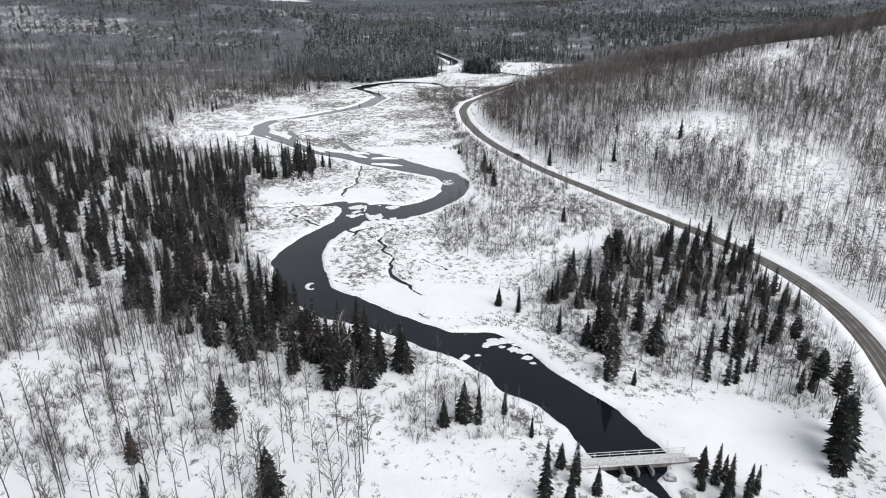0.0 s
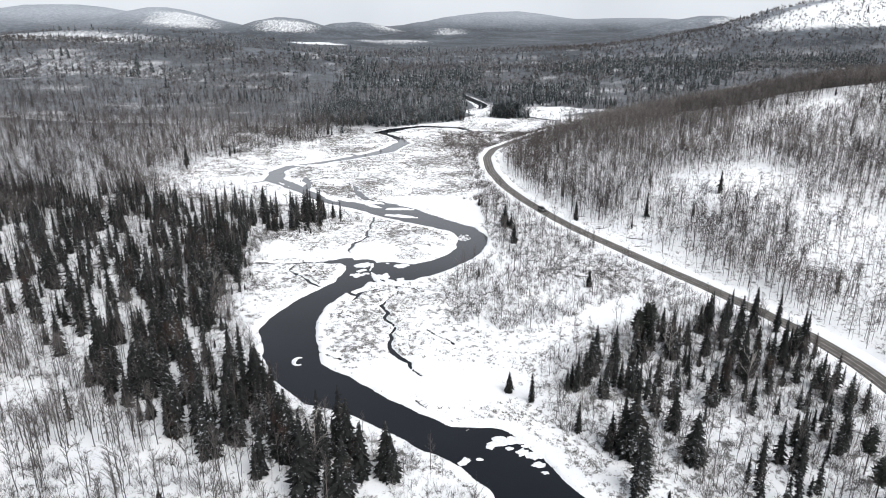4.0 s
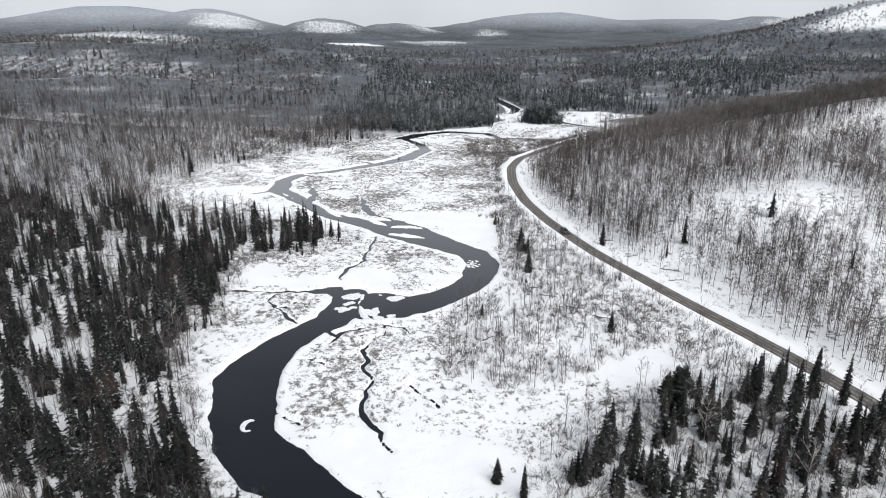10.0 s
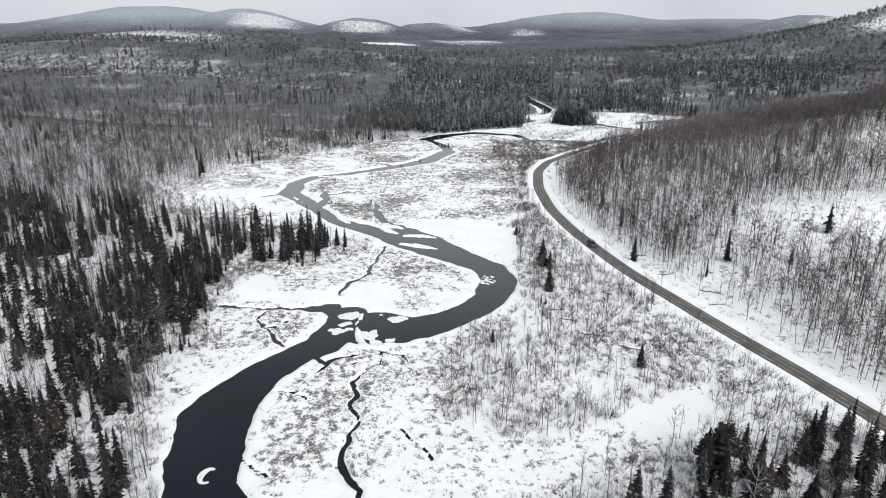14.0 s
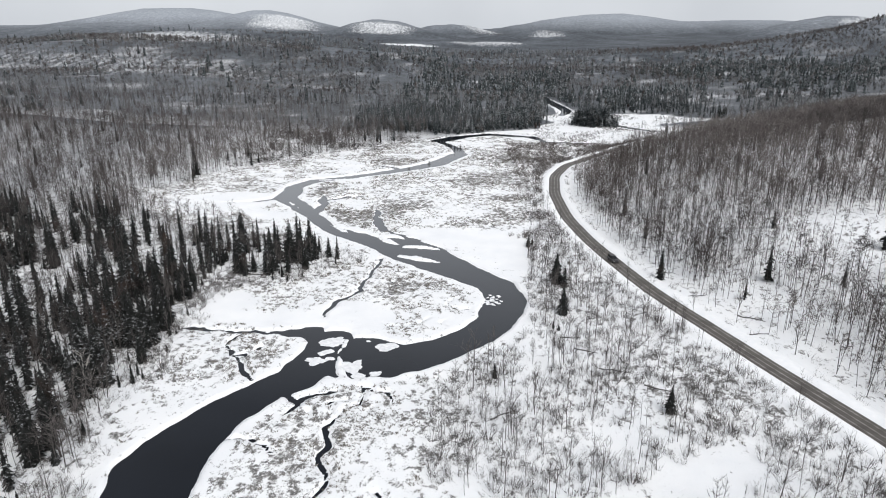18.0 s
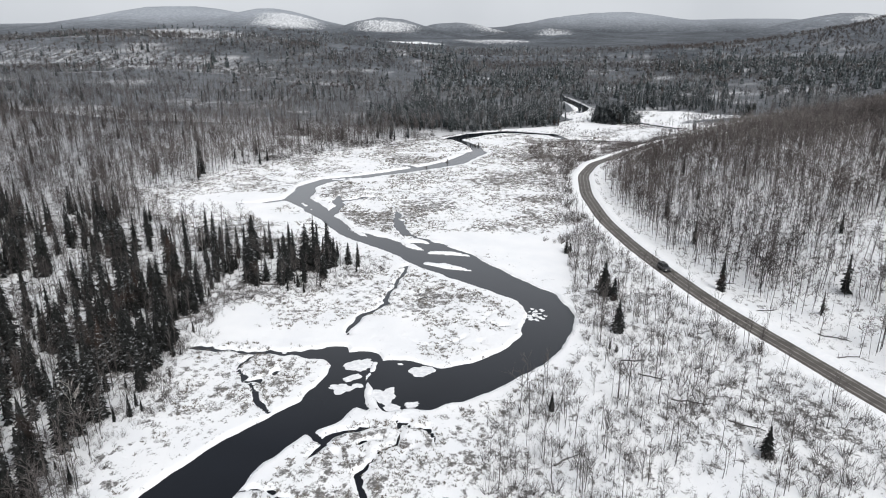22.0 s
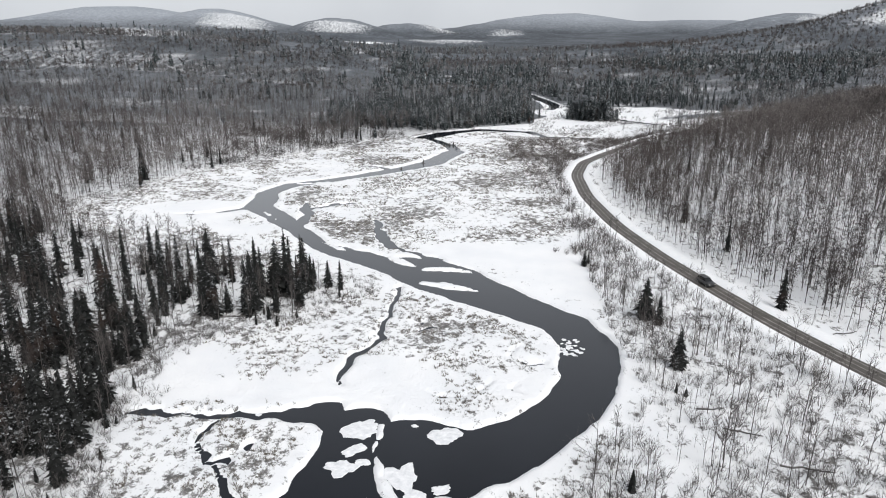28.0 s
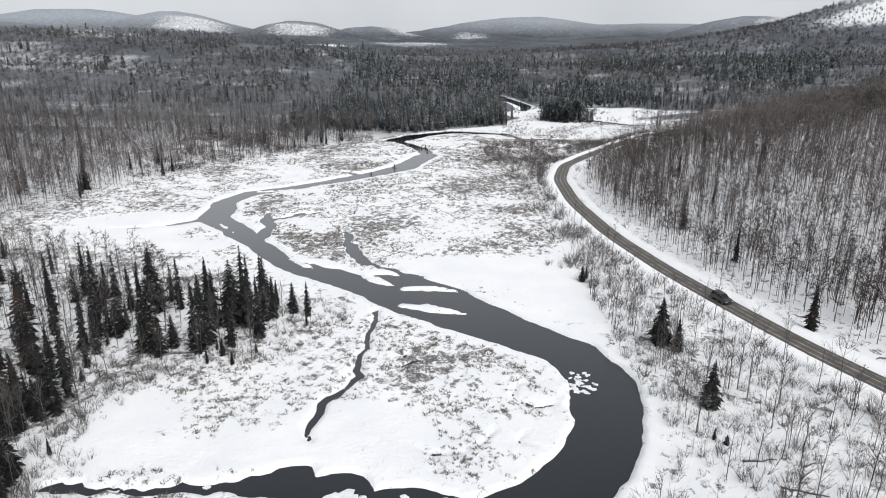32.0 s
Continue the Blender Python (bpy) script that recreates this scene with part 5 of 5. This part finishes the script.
# ---- ice on the water ----
def build_floe(x, y, rx, ry, turn, seed):
    """A sheet of snowy ice afloat, with an uneven rim and a bevelled edge."""
    r = np.random.default_rng(seed)
    n, bm, rings = 34, bmesh.new(), []
    wob = [1 + 0.5 * noise.noise(Vector((math.cos(6.283 * k / n) * 1.3 + seed * 2.7, math.sin(6.283 * k / n) * 1.3, seed))) + 0.22 * noise.noise(Vector((math.cos(6.283 * k / n) * 4.0 - seed, math.sin(6.283 * k / n) * 4.0, seed * 1.9))) + r.normal(0, 0.03) for k in range(n)]
    for s, z in ((1.0, -0.12), (1.02, 0.04), (0.95, 0.08), (0.5, 0.07)):
        rings.append([bm.verts.new((rx * s * wob[k] * math.cos(6.283 * k / n), ry * s * wob[k] * math.sin(6.283 * k / n), z + (0.05 * r.random() if s < 0.95 else 0))) for k in range(n)])
    for lo, hi in zip(rings, rings[1:]):
        for k in range(n):
            bm.faces.new((lo[k], lo[(k + 1) % n], hi[(k + 1) % n], hi[k]))
    mid = bm.verts.new((0, 0, 0.1))
    for k in range(n):
        bm.faces.new((rings[-1][k], rings[-1][(k + 1) % n], mid))
    bm.faces.new(rings[0][::-1])
    me = bpy.data.meshes.new("ice_floe")
    bm.to_mesh(me)
    bm.free()
    me.materials.append(ICE)
    ob = new("ice_floe", me)
    ob.matrix_basis = pose(x, y, 0, 0, 0, turn)
    return tagged(ob, "white sheet of snowy ice afloat on dark water", "ice floe", "ice floes")


FLOES = [(-8.6, 184.3, 2.6, 1.7, 10), (-13.6, 175.2, 2.0, 2.6, 20), (-20.4, 185.6, 2.6, 2.2, 35), (-21.4, 176.8, 2.0, 1.5, 0), (-20.6, 180.6, 1.6, 1.0, 40), (-19.0, 178.0, 0.9, 0.7, 0),
         (-12.9, 186.6, 0.5, 0.35, 0), (-36.0, 188.6, 0.45, 0.35, 0), (-11.4, 171.6, 1.6, 1.1, -20), (-8.6, 173.0, 1.3, 0.8, 25)]
FLOES_LOW = [(11.3, 92.1, 1.9, 1.1, 15), (14.0, 92.3, 1.5, 1.0, -10), (16.6, 87.9, 1.2, 0.9, 0), (14.7, 88.9, 0.9, 0.8, 30), (17.0, 85.3, 1.0, 0.6, 10), (9.2, 90.7, 0.7, 0.5, 0), (12.6, 90.0, 0.6, 0.4, 0),
             (7.0, 87.2, 0.45, 0.3, 0), (17.6, 83.2, 0.5, 0.35, 0), (15.4, 90.6, 0.5, 0.4, 0), (4.2, 86.6, 1.0, 0.6, 40)]
for k, (fx, fy, rx, ry, turn) in enumerate(FLOES + [(a, b, 1.25 * c, 1.25 * d, e) for a, b, c, d, e in FLOES_LOW]):
    build_floe(fx, fy, rx, ry, turn, k + 1)
r = np.random.default_rng(77)
for k in range(34):
    a, d = r.uniform(0, 6.283), r.uniform(0, 1) ** 0.7
    build_floe(12.4 + 3.2 * d * math.cos(a), 212.2 + 3.6 * d * math.sin(a), r.uniform(0.18, 0.6), r.uniform(0.15, 0.5), r.uniform(0, 180), 40 + k)


def build_ice_hook():
    """A curl of ice left standing in open water."""
    bm = bmesh.new()
    rows = []
    for k in range(13):
        t = k / 12
        a = radians(70 + 235 * t)
        c = Vector((1.15 * math.cos(a), 1.75 * math.sin(a), 0))
        w = 0.24 + 0.42 * math.sin(math.pi * t) * (0.6 + 0.4 * math.sin(5 * t))
        out = Vector((math.cos(a), math.sin(a), 0))
        rows.append([bm.verts.new(c - out * w + Vector((0, 0, -0.1))), bm.verts.new(c - out * w * 0.8 + Vector((0, 0, 0.12))), bm.verts.new(c + out * w * 0.8 + Vector((0, 0, 0.12))), bm.verts.new(c + out * w + Vector((0, 0, -0.1)))])
    for p, q in zip(rows, rows[1:]):
        for j in range(3):
            bm.faces.new((p[j], p[j + 1], q[j + 1], q[j]))
    bm.faces.new(rows[0][::-1])
    bm.faces.new(rows[-1])
    me = bpy.data.meshes.new("ice_curl")
    bm.to_mesh(me)
    bm.free()
    me.materials.append(ICE)
    ob = new("ice_curl", me)
    ob.location = (-30.0, 123.6, 0)
    return tagged(ob, "small curled ridge of white ice on dark water", "ice floe", "ice floes")


build_ice_hook()

# ---- stumps in the upper river and a brushy mound on the marsh ----
for k, (sx, sy, h) in enumerate(((-25.0, 383.0, 1.6), (-33.0, 370.5, 0.9), (-13.0, 432.0, 1.5), (-11.0, 433.0, 1.1), (-15.0, 431.0, 1.2))):
    bm = bmesh.new()
    tube(bm, (0, 0, -0.7), (0.15, 0.05, h), 0.35, 0.22, 9)
    root = tagged(new("stump"), "dark snag of a drowned tree in the river", "tree stump", "river stumps")
    part("trunk", bm, MUD, root)
    part("root", tube(bmesh.new(), (0, 0, 0.0), (1.1, 0.3, 0.25), 0.2, 0.08, 6), MUD, root)
    part("root", tube(bmesh.new(), (0, 0, 0.0), (-0.9, 0.4, 0.2), 0.18, 0.07, 6), MUD, root)
    root.matrix_basis = pose(sx, sy, 0, 0, 0, 70 * k)


# ---- a car on the road ----
def build_car(x, y, turn):
    """A dark estate car seen from above and far off, with its parts."""
    root = tagged(new("car"), "dark estate car driving on the slushy road", "car")
    bm = bmesh.new()
    prof = [(-2.3, 0.35), (-2.3, 0.85), (-2.15, 1.0), (-1.0, 1.05), (1.7, 1.08), (2.25, 0.98), (2.3, 0.4)]
    for side in (-0.9, 0.9):
        for px, pz in prof:
            bm.verts.new((side, px, pz))
    bm.verts.ensure_lookup_table()
    n = len(prof)
    for k in range(n):
        j = (k + 1) % n
        bm.faces.new((bm.verts[k], bm.verts[j], bm.verts[n + j], bm.verts[n + k]))
    bm.faces.new(bm.verts[:n][::-1])
    bm.faces.new(bm.verts[n:])
    bmesh.ops.bevel(bm, geom=bm.edges[:], offset=0.06, segments=2, affect="EDGES")
    body = part("body", bm, CAR_PAINT, root)
    bm = bmesh.new()
    rings = [[bm.verts.new((sx * w, py, z)) for sx, py in ((-1, a), (1, a), (1, b), (-1, b))] for w, a, b, z in ((0.82, -1.05, 2.1, 1.06), (0.66, -0.35, 1.85, 1.62))]
    for k in range(4):
        bm.faces.new((rings[0][k], rings[0][(k + 1) % 4], rings[1][(k + 1) % 4], rings[1][k]))
    part("window_band", bm, CAR_GLASS, root, "dark tinted windows")
    part("roof", block(bmesh.new(), (-0.68, -0.38, 1.6), (0.68, 1.88, 1.68), 0.03), CAR_PAINT, root)
    for sx in (-0.86, 0.86):
        for py in (-1.45, 1.45):
            wheel = part("wheel", tube(bmesh.new(), (sx - 0.11, py, 0.33), (sx + 0.11, py, 0.33), 0.33, 0.33, 20), RUBBER, root)
            part("rim", tube(bmesh.new(), (sx - 0.125, py, 0.33), (sx + 0.125, py, 0.33), 0.19, 0.19, 14), CONCRETE, wheel)
        part("headlight", block(bmesh.new(), (sx * 0.78 - 0.16, -2.33, 0.68), (sx * 0.78 + 0.16, -2.24, 0.84), 0.02), LAMP_GLASS, root)
        part("tail_lamp", block(bmesh.new(), (sx * 0.84 - 0.1, 2.24, 0.72), (sx * 0.84 + 0.1, 2.33, 0.95), 0.02), TAIL_GLASS, root)
    root.matrix_basis = pose(x, y, float(height(np.array([x]), np.array([y]))[0]) + 0.34, 0, 0, turn)
    return root


build_car(45.6, 239.5, 15)
